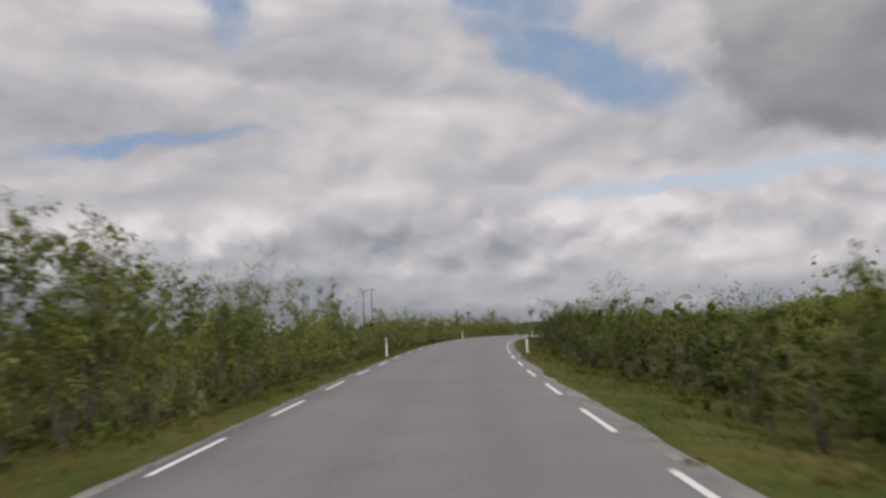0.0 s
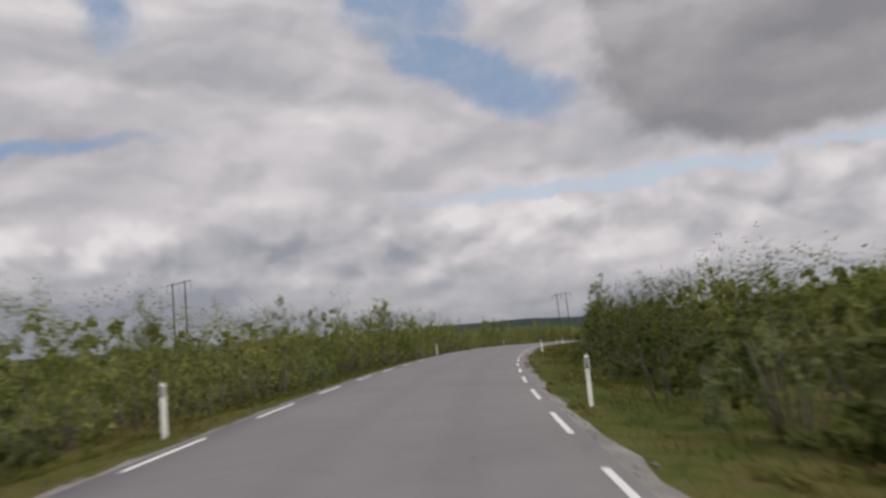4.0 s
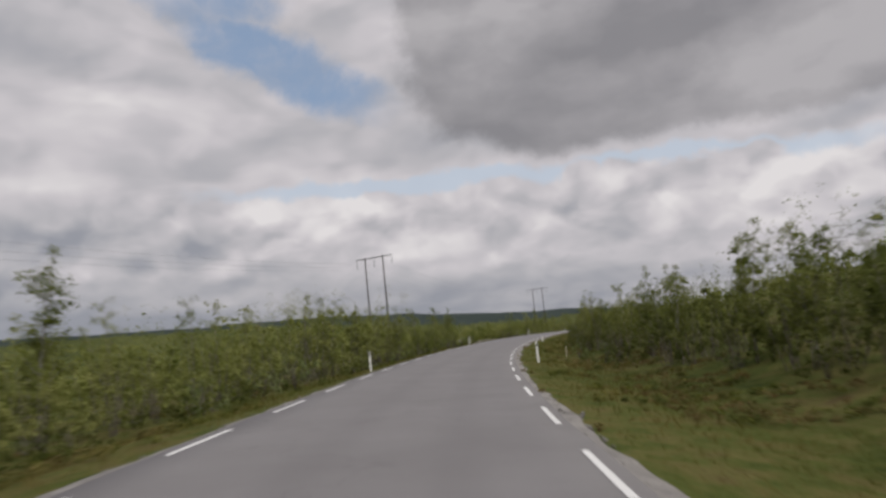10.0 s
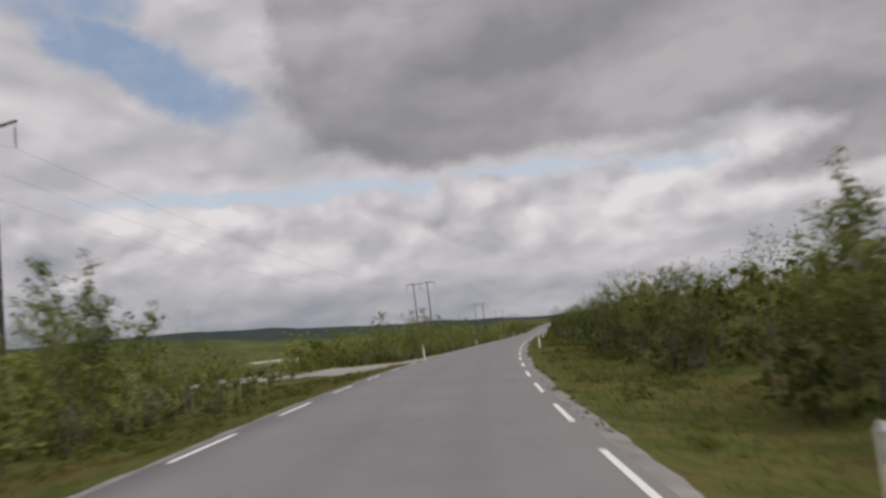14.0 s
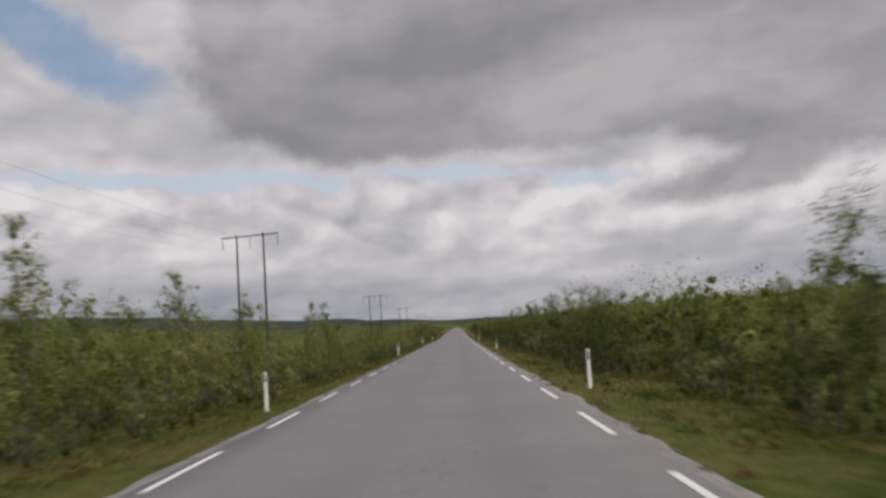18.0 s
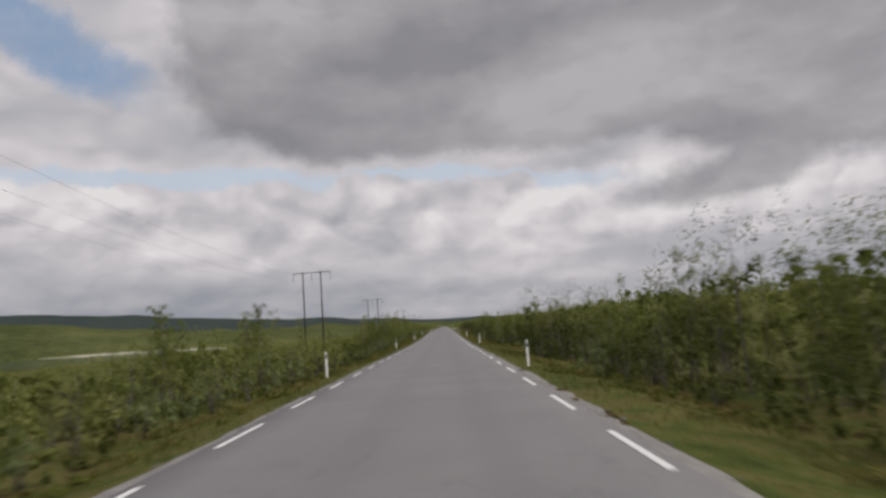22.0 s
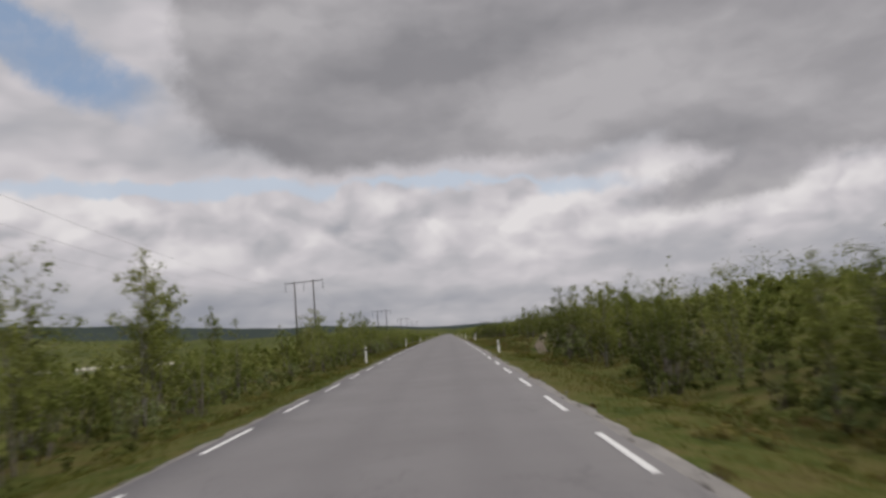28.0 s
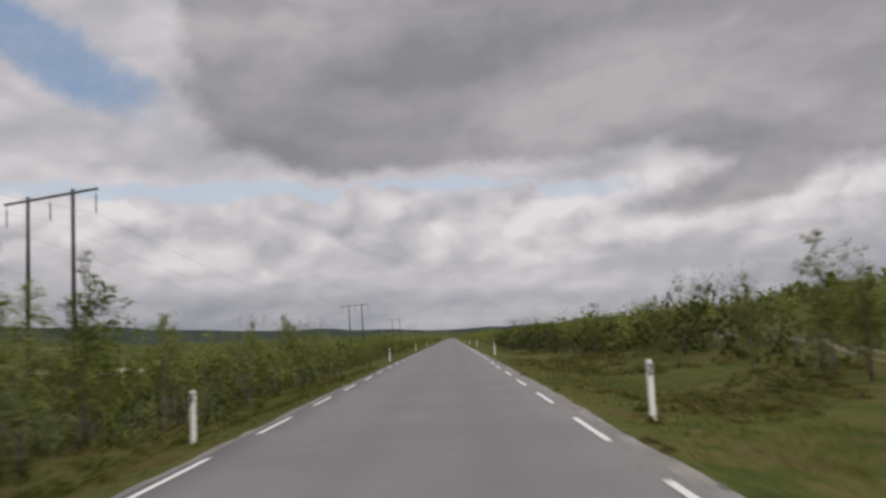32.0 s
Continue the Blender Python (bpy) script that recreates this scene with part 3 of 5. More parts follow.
for side, name in ((-1, "shoulder_left"), (1, "shoulder_right")):
    so = np.array([EDGE - 0.1, EDGE + 0.14, EDGE + 0.28, EDGE + 0.42])
    w = 0.08 * noise2(es, 0 * es, 3.1, 21 + side) + 0.08 * noise2(es, 0 * es, 9.0, 23 + side) + 0.13 * noise2(es, 0 * es, 0.9, 25 + side)
    o = so[None, :] + w[:, None] * np.array([0, 0.2, 0.8, 1.0])[None, :]
    p = on_ground(es[:, None], side * o)
    p[:, :, 2] += np.array([0.016, 0.03, 0.024, -0.05])[None, :] + np.array([0, 0.006, 0.02, 0.03])[None, :] * noise2(es[:, None] + 0 * o, 7 * o, 0.7, 27)
    if side > 0:
        p = p[:, ::-1]
    tagged(new(name, sheet(name, p[:, ::-1], M_GRAVEL)), "grey gravel shoulder with ragged edge", "shoulder", kind="structure")

for side, phase in ((-1, 0.0), (1, 2.0)):
    for k in range(-8, 150):
        s0 = k * 6.0 + phase
        e = np.linspace(s0, s0 + 3.05, 4)
        wob = 0.012 * math.sin(k * 2.7 + side)
        p = on_road(e[:, None], np.array([side * LINE - 0.052 + wob, side * LINE + 0.052 + wob])[None, :], 0.036)
        part("edge_dash", sheet("edge_dash", p, M_PAINT), road)


SIDE_ROAD = [(348, -3.2), (350.5, -9), (357, -16), (366, -26), (376, -37), (390, -50), (412, -70)]
SIDE_BRANCH = [(372, -34), (384, -33), (398, -34), (416, -40), (440, -50), (470, -62)]
SAND_TRACK = [(656, 8.2), (664, 9.0), (672, 9.6), (684, 11.2), (700, 13.6), (722, 17.5), (750, 22)]


def ribbon(name, path, width, mat, label, category, lift=0.05, flare=0.0):
    """A track laid on the ground, through stations and offsets; it may widen at its mouth."""
    path = np.asarray(path, float)
    d = np.r_[0, np.cumsum(np.hypot(*np.diff(path, axis=0).T))]
    q = np.arange(0, d[-1], 1.0)
    c = np.stack([np.interp(q, d, path[:, 0]), np.interp(q, d, path[:, 1])], -1)
    for _ in range(6):
        c[1:-1] = (c[:-2] + 2 * c[1:-1] + c[2:]) / 4
    way = np.gradient(c, axis=0)
    way /= np.linalg.norm(way, axis=1)[:, None]
    across = np.stack([way[:, 1], -way[:, 0]], -1)
    half = width / 2 * (1 + flare * np.exp(-q / 4.0))
    rows = []
    for u in (-1.0, -0.85, -0.6, -0.3, 0.0, 0.3, 0.6, 0.85, 1.0):
        at = c + across * (half * u * (1 + 0.12 * noise2(q, 0 * q + 9 * u, 4.0, 31)))[:, None]
        rows.append(on_ground(at[:, 0], at[:, 1], (lift - (lift + 0.06 if abs(u) == 1 else 0.0) - (0.03 if abs(u) == 0.3 else 0)) * np.clip(q / 3, 0, 1) - 0.06 * np.clip(1 - q / 3, 0, 1)))
    return tagged(new(name, sheet(name, np.stack(rows, 1)[:, ::-1], mat)), label, category, kind="structure")


ribbon("gravel_road", SIDE_ROAD, 7.0, M_SIDEROAD, "pale gravel side road joining the asphalt", "gravel road", 0.10, 1.1)
ribbon("gravel_branch", SIDE_BRANCH, 4.6, M_SIDEROAD, "pale gravel lane branching off the side road", "gravel road", 0.09, 0.3)
ribbon("sandy_track", SAND_TRACK, 1.0, M_SAND, "bare sandy track climbing the bank", "track", 0.05)


def ridge(name, mat, label, azimuths, heights, distance, depth):
    """A long far hill, its crest given by azimuth and height."""
    a = np.linspace(min(azimuths), max(azimuths), 160)
    order = np.argsort(azimuths)
    h = np.interp(a, np.asarray(azimuths, float)[order], np.asarray(heights, float)[order])
    h = h + 4.0 * noise2(a * 40, 0 * a, 55.0, 41) + 2.0 * noise2(a * 40, 0 * a, 15.0, 42)
    rows = []
    for t in (0.0, 0.25, 0.55, 0.85, 1.0, 1.3, 1.8):
        r = distance - depth + depth * t
        z = -8 + (h + 8) * math.sin(min(t, 2 - t) * math.pi / 2) ** 1.3 if t <= 1 else -8 + (h + 8) * (1 - (t - 1) * 0.9)
        rows.append(np.stack([250 - r * np.sin(np.radians(a)), 450 + r * np.cos(np.radians(a)), z], -1))
    return tagged(new(name, sheet(name, np.stack(rows), mat)), label, "hill", kind="structure")


ridge("backdrop_fell", M_FELL_HAZE, "low fell along the horizon, haze put into its blue-green colour", [70, 40, 14, 2, -9, -17, -25, -31, -38, -46, -60, -80, -110], [120, 150, 158, 146, 140, 118, 82, 66, 40, 34, 46, 60, 50], 3000, 900)
ridge("backdrop_forest", M_HILL, "dark green wooded rise beyond the heath", [90, 40, 10, 0, -8, -15, -25, -32, -40, -50, -65, -90], [60, 74, 76, 70, 56, 36, 27, 22, 17, 17, 24, 28], 1500, 420)

# ---- pylons and the line ----
def pylon(places, tops):
    """A twin-pole pylon with a cross-arm and hanging insulators. places: the feet of both poles; tops: their heights above the feet."""
    feet = np.asarray(places, float)
    base = feet.mean(0)
    thing = new("power_pylon")
    thing.location = base
    rel = feet - base
    heads = []
    for f, h in zip(rel, tops):
        head = f + (0.0, 0.0, h)
        heads.append(head)
        part("pole", Shape().tube([f - (0, 0, 0.4), f + (0, 0, h * 0.5), head + (0, 0, 0.25)], [0.17, 0.145, 0.11], 8).mesh("pole", M_WOOD, True), thing)
    a, b = heads
    way = (b - a) / np.linalg.norm(b - a)
    ends = (a - way * 2.1, b + way * 2.1)
    part("crossarm", Shape().tube([ends[0], a, b, ends[1]], [0.09, 0.10, 0.10, 0.09], 6).mesh("crossarm", M_STEEL), thing)
    for p in (ends[0] + way * 0.15, (a + b) / 2, ends[1] - way * 0.15):
        s = Shape()
        run, wide = [p, p - (0, 0, 0.34)], [0.014, 0.014]
        for k in range(8):
            z = p - (0, 0, 0.35 + 0.14 * k)
            run += [z, z - (0, 0, 0.05), z - (0, 0, 0.12)]
            wide += [0.025, 0.075, 0.025]
        s.tube(run + [p - (0, 0, 1.62)], wide + [0.03], 6)
        part("insulator", s.mesh("insulator", M_GLASS), thing)
    tagged(thing, "dark twin-pole wooden power pylon standing on the heath", "power pylon", "pylons of the power line")
    return [base + e - (0, 0, 1.6) for e in (ends[0] + way * 0.15, (a + b) / 2, ends[1] - way * 0.15)]


def pylon_at(s, o, spread_s, spread_o, above):
    """Middle station and offset, the step from the left to the right pole, and the height of the tops above the road."""
    at = [(s - spread_s / 2, o - spread_o / 2), (s + spread_s / 2, o + spread_o / 2)]
    feet = [on_ground(u, v) for u, v in at]
    return pylon(feet, [float(on_road(u, 0.0)[2] + above - f[2]) for (u, _), f in zip(at, feet)])


hangers = [pylon_at(*row) for row in ((75, -92, -1.5, 4.0, 18.0), (204.0, -63.5, -1.5, 3.7, 17.4), (334.8, -27.3, -1.2, 3.8, 16.45), (471.8, -24.05, -0.8, 3.55, 15.35), (607.0, -23.7, -0.8, 3.5, 13.65),
                                      (734.0, -24.55, -1.4, 3.7, 12.5), (874.0, -23.0, -1.3, 3.4, 11.2), (1010, -23, -1.3, 3.4, 10.8), (1145, -23, -1.3, 3.4, 11.0))]
for a3, b3 in zip(hangers, hangers[1:]):
    for a, b in zip(a3, b3):
        t = np.linspace(0, 1, 22)
        p = a[None] * (1 - t[:, None]) + b[None] * t[:, None]
        p[:, 2] -= 2.6 * 4 * t * (1 - t)
        tagged(new("power_cable", Shape().tube(p, np.full(22, 0.0075), 4).mesh("power_cable", M_WIRE)), "thin dark power cable slung between pylons", "cable", "cables of the power line")


# ---- marker posts and stakes ----
def marker_post():
    """A hollow plastic post with rounded sides, a black inset and a reflector on both faces."""
    thing = new("marker_post")
    s = Shape()
    s.block((-0.05, -0.024, -0.35), (0.05, 0.024, 1.13), 0.018)
    s.block((-0.044, -0.019, 1.13), (0.044, 0.019, 1.155), 0.014)
    s.block((-0.032, -0.013, 1.155), (0.032, 0.013, 1.17), 0.01)
    part("post", s.mesh("post", M_POST), thing)
    for y in (-1, 1):
        part("inset", Shape().block((-0.036, min(0.025 * y, 0.029 * y), 0.86), (0.036, max(0.025 * y, 0.029 * y), 1.10)).mesh("inset", M_BLACK), thing, "black inset round the reflector")
        part("reflector", Shape().block((-0.022, min(0.029 * y, 0.035 * y), 0.94), (0.022, max(0.029 * y, 0.035 * y), 1.05)).mesh("reflector", M_REFLECTOR), thing, "small grey reflector")
        for x in (-1, 1):
            part("rib", Shape().block((min(0.041 * x, 0.049 * x), min(0.024 * y, 0.032 * y), -0.3), (max(0.041 * x, 0.049 * x), max(0.024 * y, 0.032 * y), 1.12)).mesh("rib", M_POST), thing)
    return tagged(thing, "white plastic roadside marker post with black inset", "marker post", "marker posts along the road")


def lean(rng, s, o, most):
    h = float(axis(s)[3])
    p = on_ground(s, o)
    return pose(p[0], p[1], p[2], rng.uniform(-most, most), rng.uniform(-most, most), h + rng.uniform(-8, 8))


rng = np.random.RandomState(5)
first_post = marker_post()
POSTS_LEFT = [(0, -5.0), (51, -4.8), (101.8, -5.0), (153.6, -5.0), (201.8, -4.95), (253.3, -5.0), (303.8, -5.0), (356.3, -5.0), (403.5, -5.0), (452.2, -4.8), (502.2, -4.8), (554.2, -5.0), (605, -5.0), (651.6, -4.8), (703.8, -5.0), (755, -4.9), (806, -5), (857, -5), (908, -5)]
POSTS_RIGHT = [(2, 4.4), (50.2, 4.3), (103.5, 4.2), (153.5, 4.5), (200.6, 4.25), (252.5, 4.6), (300.5, 4.4, 0.15), (353.8, 4.5), (402.8, 4.7), (451.4, 4.6, 0.3), (501.0, 4.35), (551.9, 4.6), (604, 4.7), (651.2, 4.4, 0.33), (701.3, 4.6), (751, 4.5), (802, 4.7), (853, 4.7), (904, 4.7)]
for i, (s, o, *sunk) in enumerate(POSTS_LEFT + POSTS_RIGHT):
    m = pose(0, 0, -sum(sunk)) @ lean(rng, s, o, 1.6)
    if i == 0:
        first_post.matrix_world = m
    else:
        copy_thing(first_post, m)

for s, o, h in ((216, -7.8, 1.15), (259.8, 6.6, 0.9), (694.5, -15.5, 1.7)):
    k = Shape().tube([(0, 0, -0.3), (0.01, 0, h * 0.5), (0.02, 0.01, h)], [0.03, 0.028, 0.024], 6)
    st = tagged(new("stake", k.mesh("stake", M_STAKE)), "thin weathered wooden stake in the verge", "stake", "stakes in the verge")
    st.matrix_world = lean(rng, s, o, 4)


# ---- birches ----
def birch(seed, height, stems, leaves, spread, leaf):
    """A small northern birch: thin bent stems, rising limbs, loose clumps of leaves with gaps."""
    rng = np.random.RandomState(seed)
    wood = Shape()
    spots, size = [], []
    for k in range(stems):
        h = height * (1.0 if k == 0 else rng.uniform(0.6, 0.92))
        turn = rng.uniform(0, 2 * np.pi)
        out = np.array([math.cos(turn), math.sin(turn), 0]) * h * (0.05 if k == 0 else rng.uniform(0.10, 0.2))
        t = np.linspace(0, 1, 6)
        path = np.stack([out[0] * t ** 1.3, out[1] * t ** 1.3, h * t], -1)
        path[1:, :2] += np.cumsum(rng.normal(0, 0.02 * h / 4, (5, 2)), 0)
        path[:, :2] += out[None, :2] * 0.12
        path[0, 2] -= 0.15
        r0 = 0.0062 * h + 0.008
        wood.tube(path, r0 * (1.02 - 0.9 * t), 5)
        for j in range(16):
            u = 0.16 + 0.82 * (j + rng.rand()) / 16
            root = np.array([np.interp(u, t, path[:, i]) for i in range(3)])
            ang = rng.uniform(0, 2 * np.pi)
            length = h * spread * (1.12 - u) * rng.uniform(0.5, 1.15) + 0.05 * h
            tip = root + np.array([math.cos(ang) * 0.85, math.sin(ang) * 0.85, rng.uniform(0.35, 0.9)]) * length
            bend = (root + tip) / 2 + (0, 0, 0.08 * length)
            wood.tube([root, bend, tip], [r0 * 0.35 * (1.1 - u) + 0.005, 0.008, 0.004], 3)
            for q in (0.3, 0.65, 1.0):
                if rng.rand() < 0.9:
                    spots.append(root * (1 - q) + tip * q + rng.normal(0, 0.04 * h / 4, 3))
                    size.append(height * rng.uniform(0.038, 0.082) * (1.2 - 0.5 * u))
        spots.append(path[-1] - (0, 0, 0.03 * h))
        size.append(height * 0.045)
    spots, size = np.array(spots), np.array(size)
    v, f = foliage(rng, spots, size, leaves * size ** 1.5 / (size ** 1.5).sum(), leaf, 0.95)
    low = spots[:, 2] < 0.97 * height
    v, f = merged((v, f), sprays(rng, spots[low], size[low], 6, 1.7 * leaf))
    thing = new("birch_tree")
    part("trunk", wood.mesh("trunk", M_BARK, True), thing, "pale grey birch stem and limbs")
    part("crown", quads("crown", v, f, M_BIRCH, corners=3), thing)
    return thing


KINDS = [(1, 5.0, 3, 3900, 0.31, 0.063, "bushy green birch with several pale stems"), (2, 5.5, 2, 3200, 0.22, 0.062, "slender young birch with a loose crown"),
         (3, 4.5, 4, 4000, 0.34, 0.063, "low spreading birch with dense fresh leaves"), (4, 6.0, 2, 2800, 0.26, 0.062, "thin birch with a sparse open crown"),
         (5, 4.0, 3, 3600, 0.34, 0.062, "short leafy birch growing out of the scrub"), (6, 5.5, 3, 3800, 0.27, 0.063, "birch clump with crooked pale stems"),
         (7, 5.0, 2, 1700, 0.29, 0.060, "half-bare birch with few leaves"), (8, 4.8, 2, 3400, 0.21, 0.063, "upright birch with a narrow green crown")]
models = [tagged(birch(*k[:6]), k[6] + " beside the road", "birch tree", "birches beside the road") for k in KINDS]
stand_a = [(17, -7.6, 4.8), (17, 8.0, 3.8), (21, 6.6, 2.8), (31, -11.1, 6.2), (36, 6.5, 2.9), (38, -10.2, 5.7), (43, 6.6, 3.0), (45, -9.6, 5.3), (52, -10.9, 6.5), (56, 6.7, 3.4), (58, -10.6, 6.0), (62, -9.2, 5.3), (67, 7.0, 3.1), (80, 7.4, 4.1), (88, -16.6, 5.8), (90, -21.6, 6.1), (92, -25.2, 6.7), (92, 7.7, 4.8), (96, 7.1, 4.1), (103, -20.8, 5.1), (108, -18.1, 6.2), (113, -20.5, 6.6), (139, 7.4, 5.4), (149, 8.9, 4.0), (151, -7.9, 5.8), (155, 9.0, 4.3), (159, 9.1, 5.2), (163, -20.2, 6.8), (163, 8.8, 3.7), (164, -17.5, 6.9)]
stand_b = [(170, 8.3, 4.4), (172, -13.4, 6.0), (185, 9.0, 3.4), (185, -16.8, 5.9), (187, -14.0, 5.4), (189, 9.5, 4.2), (194, 9.6, 3.5), (201, 9.1, 4.3), (209, 11.7, 4.3), (215, 9.9, 5.0), (219, -9.0, 5.8), (222, 11.3, 5.7), (226, -16.6, 5.8), (226, -20.5, 5.1), (228, 10.5, 3.5), (228, -9.3, 5.8), (233, 10.6, 4.6), (234, -23.8, 5.8), (236, -17.8, 5.8), (240, 10.5, 5.0), (243, -14.7, 5.8), (245, 10.4, 4.8), (248, -13.6, 5.8), (250, 10.6, 3.5), (252, 13.4, 6.1), (254, 10.1, 4.4), (260, 9.6, 4.7), (263, -19.1, 6.6), (265, -15.7, 5.6), (265, 7.4, 3.2)]
stand_c = [(266, -11.6, 6.0), (270, -9.6, 5.0), (270, -6.6, 3.8), (278, 10.2, 4.7), (279, -7.8, 4.9), (279, -16.6, 6.9), (289, 9.7, 3.7), (294, -6.5, 5.8), (295, 9.2, 4.7), (296, -17.3, 7.1), (299, -13.5, 4.3), (300, -10.7, 5.0), (307, 9.6, 5.2), (310, 8.0, 3.6), (311, -10.0, 5.8), (316, -9.8, 5.8), (316, -16.7, 6.6), (321, 9.0, 3.7), (323, -11.5, 5.8), (327, 9.5, 4.2), (330, -19.7, 7.0), (333, 8.8, 3.8), (342, 9.5, 4.4), (347, 9.2, 4.6), (354, 9.1, 4.8), (378, -9.7, 5.6), (381, -14.5, 6.0), (385, 9.3, 4.9), (394, 8.2, 3.5), (401, 9.3, 3.8)]
stand_d = [(404, -12.2, 7.1), (407, 8.7, 3.9), (407, -9.1, 5.8), (412, -12.8, 5.8), (414, -16.1, 7.0), (422, 9.6, 5.1), (427, 9.2, 5.2), (439, 8.3, 4.1), (439, -10.7, 5.8), (444, 8.2, 4.5), (445, -8.4, 5.8), (448, -11.5, 5.8), (449, 8.5, 5.1), (458, -14.8, 6.8), (460, 8.7, 4.0), (466, 8.2, 4.1), (470, -13.3, 5.8), (474, -16.5, 7.2), (478, 9.5, 4.5), (483, 8.7, 3.5), (487, 8.6, 4.0), (491, 8.1, 4.4), (503, -13.5, 4.7), (504, 8.7, 4.7), (509, -14.5, 5.1), (510, 8.1, 3.4), (518, 9.7, 3.6), (521, 6.6, 2.8), (525, -14.5, 5.8), (529, -15.1, 5.8)]
stand_e = [(537, -10.4, 4.3), (541, 10.4, 4.1), (550, 9.5, 3.4), (552, -22.0, 6.6), (556, 9.7, 4.3), (566, 8.7, 4.1), (573, 7.8, 3.9), (577, -8.5, 4.8), (578, -11.2, 5.5), (578, 7.3, 4.5), (582, 6.6, 3.8), (585, -6.6, 2.9), (595, -9.1, 5.1), (600, -9.9, 6.0), (615, 9.1, 3.8), (620, 8.3, 3.7), (621, -10.9, 5.8), (626, -9.4, 5.8), (629, 8.7, 4.0), (636, 8.4, 4.4), (640, 9.8, 3.9), (645, 8.2, 4.1), (659, -17.7, 5.8), (666, 11.1, 4.6), (667, -9.0, 4.3), (673, -12.6, 5.8), (675, 10.3, 4.3), (678, -11.5, 5.8), (678, -14.1, 5.8), (686, 12.1, 4.0)]
stand_f = [(692, 11.8, 4.2), (692, -12.7, 4.8), (696, 10.5, 4.2), (700, -11.0, 5.8), (701, 10.3, 3.6), (706, -19.6, 5.8), (709, -9.1, 5.8), (711, -12.4, 5.8), (713, 15.0, 4.5), (713, 9.9, 3.4), (727, 11.6, 3.9), (731, -16.2, 5.8), (745, 7.8, 3.5), (754, -14.1, 5.8), (759, -14.9, 5.7)]
STANDS = stand_a + stand_b + stand_c + stand_d + stand_e + stand_f

STANDS += [(688, -10.5, 4.2), (692, -13, 4.8), (696, -10, 4.0), (701, -14, 4.8), (706, -11, 4.4), (712, -12.5, 4.6), (684, -15, 4.6), (699, -19, 5.0), (380, -50, 4.6), (386, -53, 5.0), (391, -49, 4.4), (396, -56, 5.2), (402, -58, 4.8), (408, -60, 5.2), (414, -62, 4.6), (374, -47, 4.4), (399, -64, 5.4), (420, -66, 5.0), (16, -8.8, 6.0), (19.5, -10.2, 6.3), (23, -9.2, 5.6), (13, -9.4, 5.6), (267, 9.4, 6.4), (270.5, 10.2, 5.9), (264.5, 9.6, 5.6), (308.5, 9.6, 5.8), (460, 9.6, 5.6), (441, 9.0, 6.3), (446, 9.6, 6.2), (437.5, 9.4, 5.6), (404, -12, 5.6), (523, 7.2, 4.8), (141.5, 10.2, 6.2), (312.5, 10.5, 5.4)]
# trees that stand out singly: station, offset, height, and 1 for a broad crown
single_a = [(21, -10, 6.2, 1), (25, -10.5, 6.6, 1), (28, -10, 5.7, 0), (44, -12, 5.9, 0), (57, -12, 6.9, 0), (19, 9.5, 3.9, 0), (51, -13, 6.3, 0), (61, -12, 6.3, 0), (41, 9, 3.2, 0), (66, -12, 6.8, 1), (87, -22, 6.2, 0), (91, -22, 5.9, 0), (88, -18, 5.9, 0), (87, -16, 5.6, 0), (64, 9, 4.3, 0), (60, 9, 4, 0), (59, 9, 3.8, 0), (158, -11, 6.9, 1), (155, -12, 5.8, 0), (152, -13, 5.2, 0), (169, -11.5, 5.8, 0), (176, -12, 5, 0), (186, -12, 5.3, 0), (229, -14, 7.1, 0)]
single_b = [(144, 10, 4.7, 0), (160, 10, 5.3, 0), (139, 9, 5.7, 0), (173, -12, 5.9, 1), (181, -12.5, 5.1, 0), (185, -12, 5.2, 0), (167, 9.5, 5.5, 0), (166, 9.8, 4.7, 0), (165, 9.8, 4.2, 0), (163, 9.6, 3.9, 0), (174, 10.5, 4.7, 0), (216, -14, 4.1, 1), (218, -14, 4.2, 0), (229, -12.5, 6.4, 0), (230, -15, 4.9, 0), (213, 11.5, 4.8, 0), (220, 11.5, 5.4, 0), (210, 12, 4.2, 0), (209, 12, 4.1, 0), (271, -10, 5.3, 0), (283, -11, 5.8, 0), (287, -11, 6.1, 0), (312, -14, 5.9, 0), (320, -13, 6.5, 1)]
single_c = [(311, 18, 2.9, 0), (269, 9.5, 4.1, 0), (267, 9.5, 4.4, 1), (302, 9.5, 4.5, 1), (316, 18, 2.1, 0), (302, 16, 2.9, 0), (303, -12, 4, 0), (300, -12, 4.3, 0), (318, -10.5, 5.6, 1), (325, -12, 5, 0), (310, 9.5, 5, 1), (315, 10.5, 3.6, 0), (337, 9.8, 4.3, 0), (335, 9.8, 4.1, 0), (333, 9.8, 3.3, 0), (331, 9.8, 3.6, 1), (347, 9.8, 4.2, 0), (342, 9.8, 4, 0), (354, 9.8, 4.1, 0), (423, -11, 5.7, 0), (427, -12, 4.8, 0), (431, -12, 5.6, 0), (455, -13, 7, 0)]
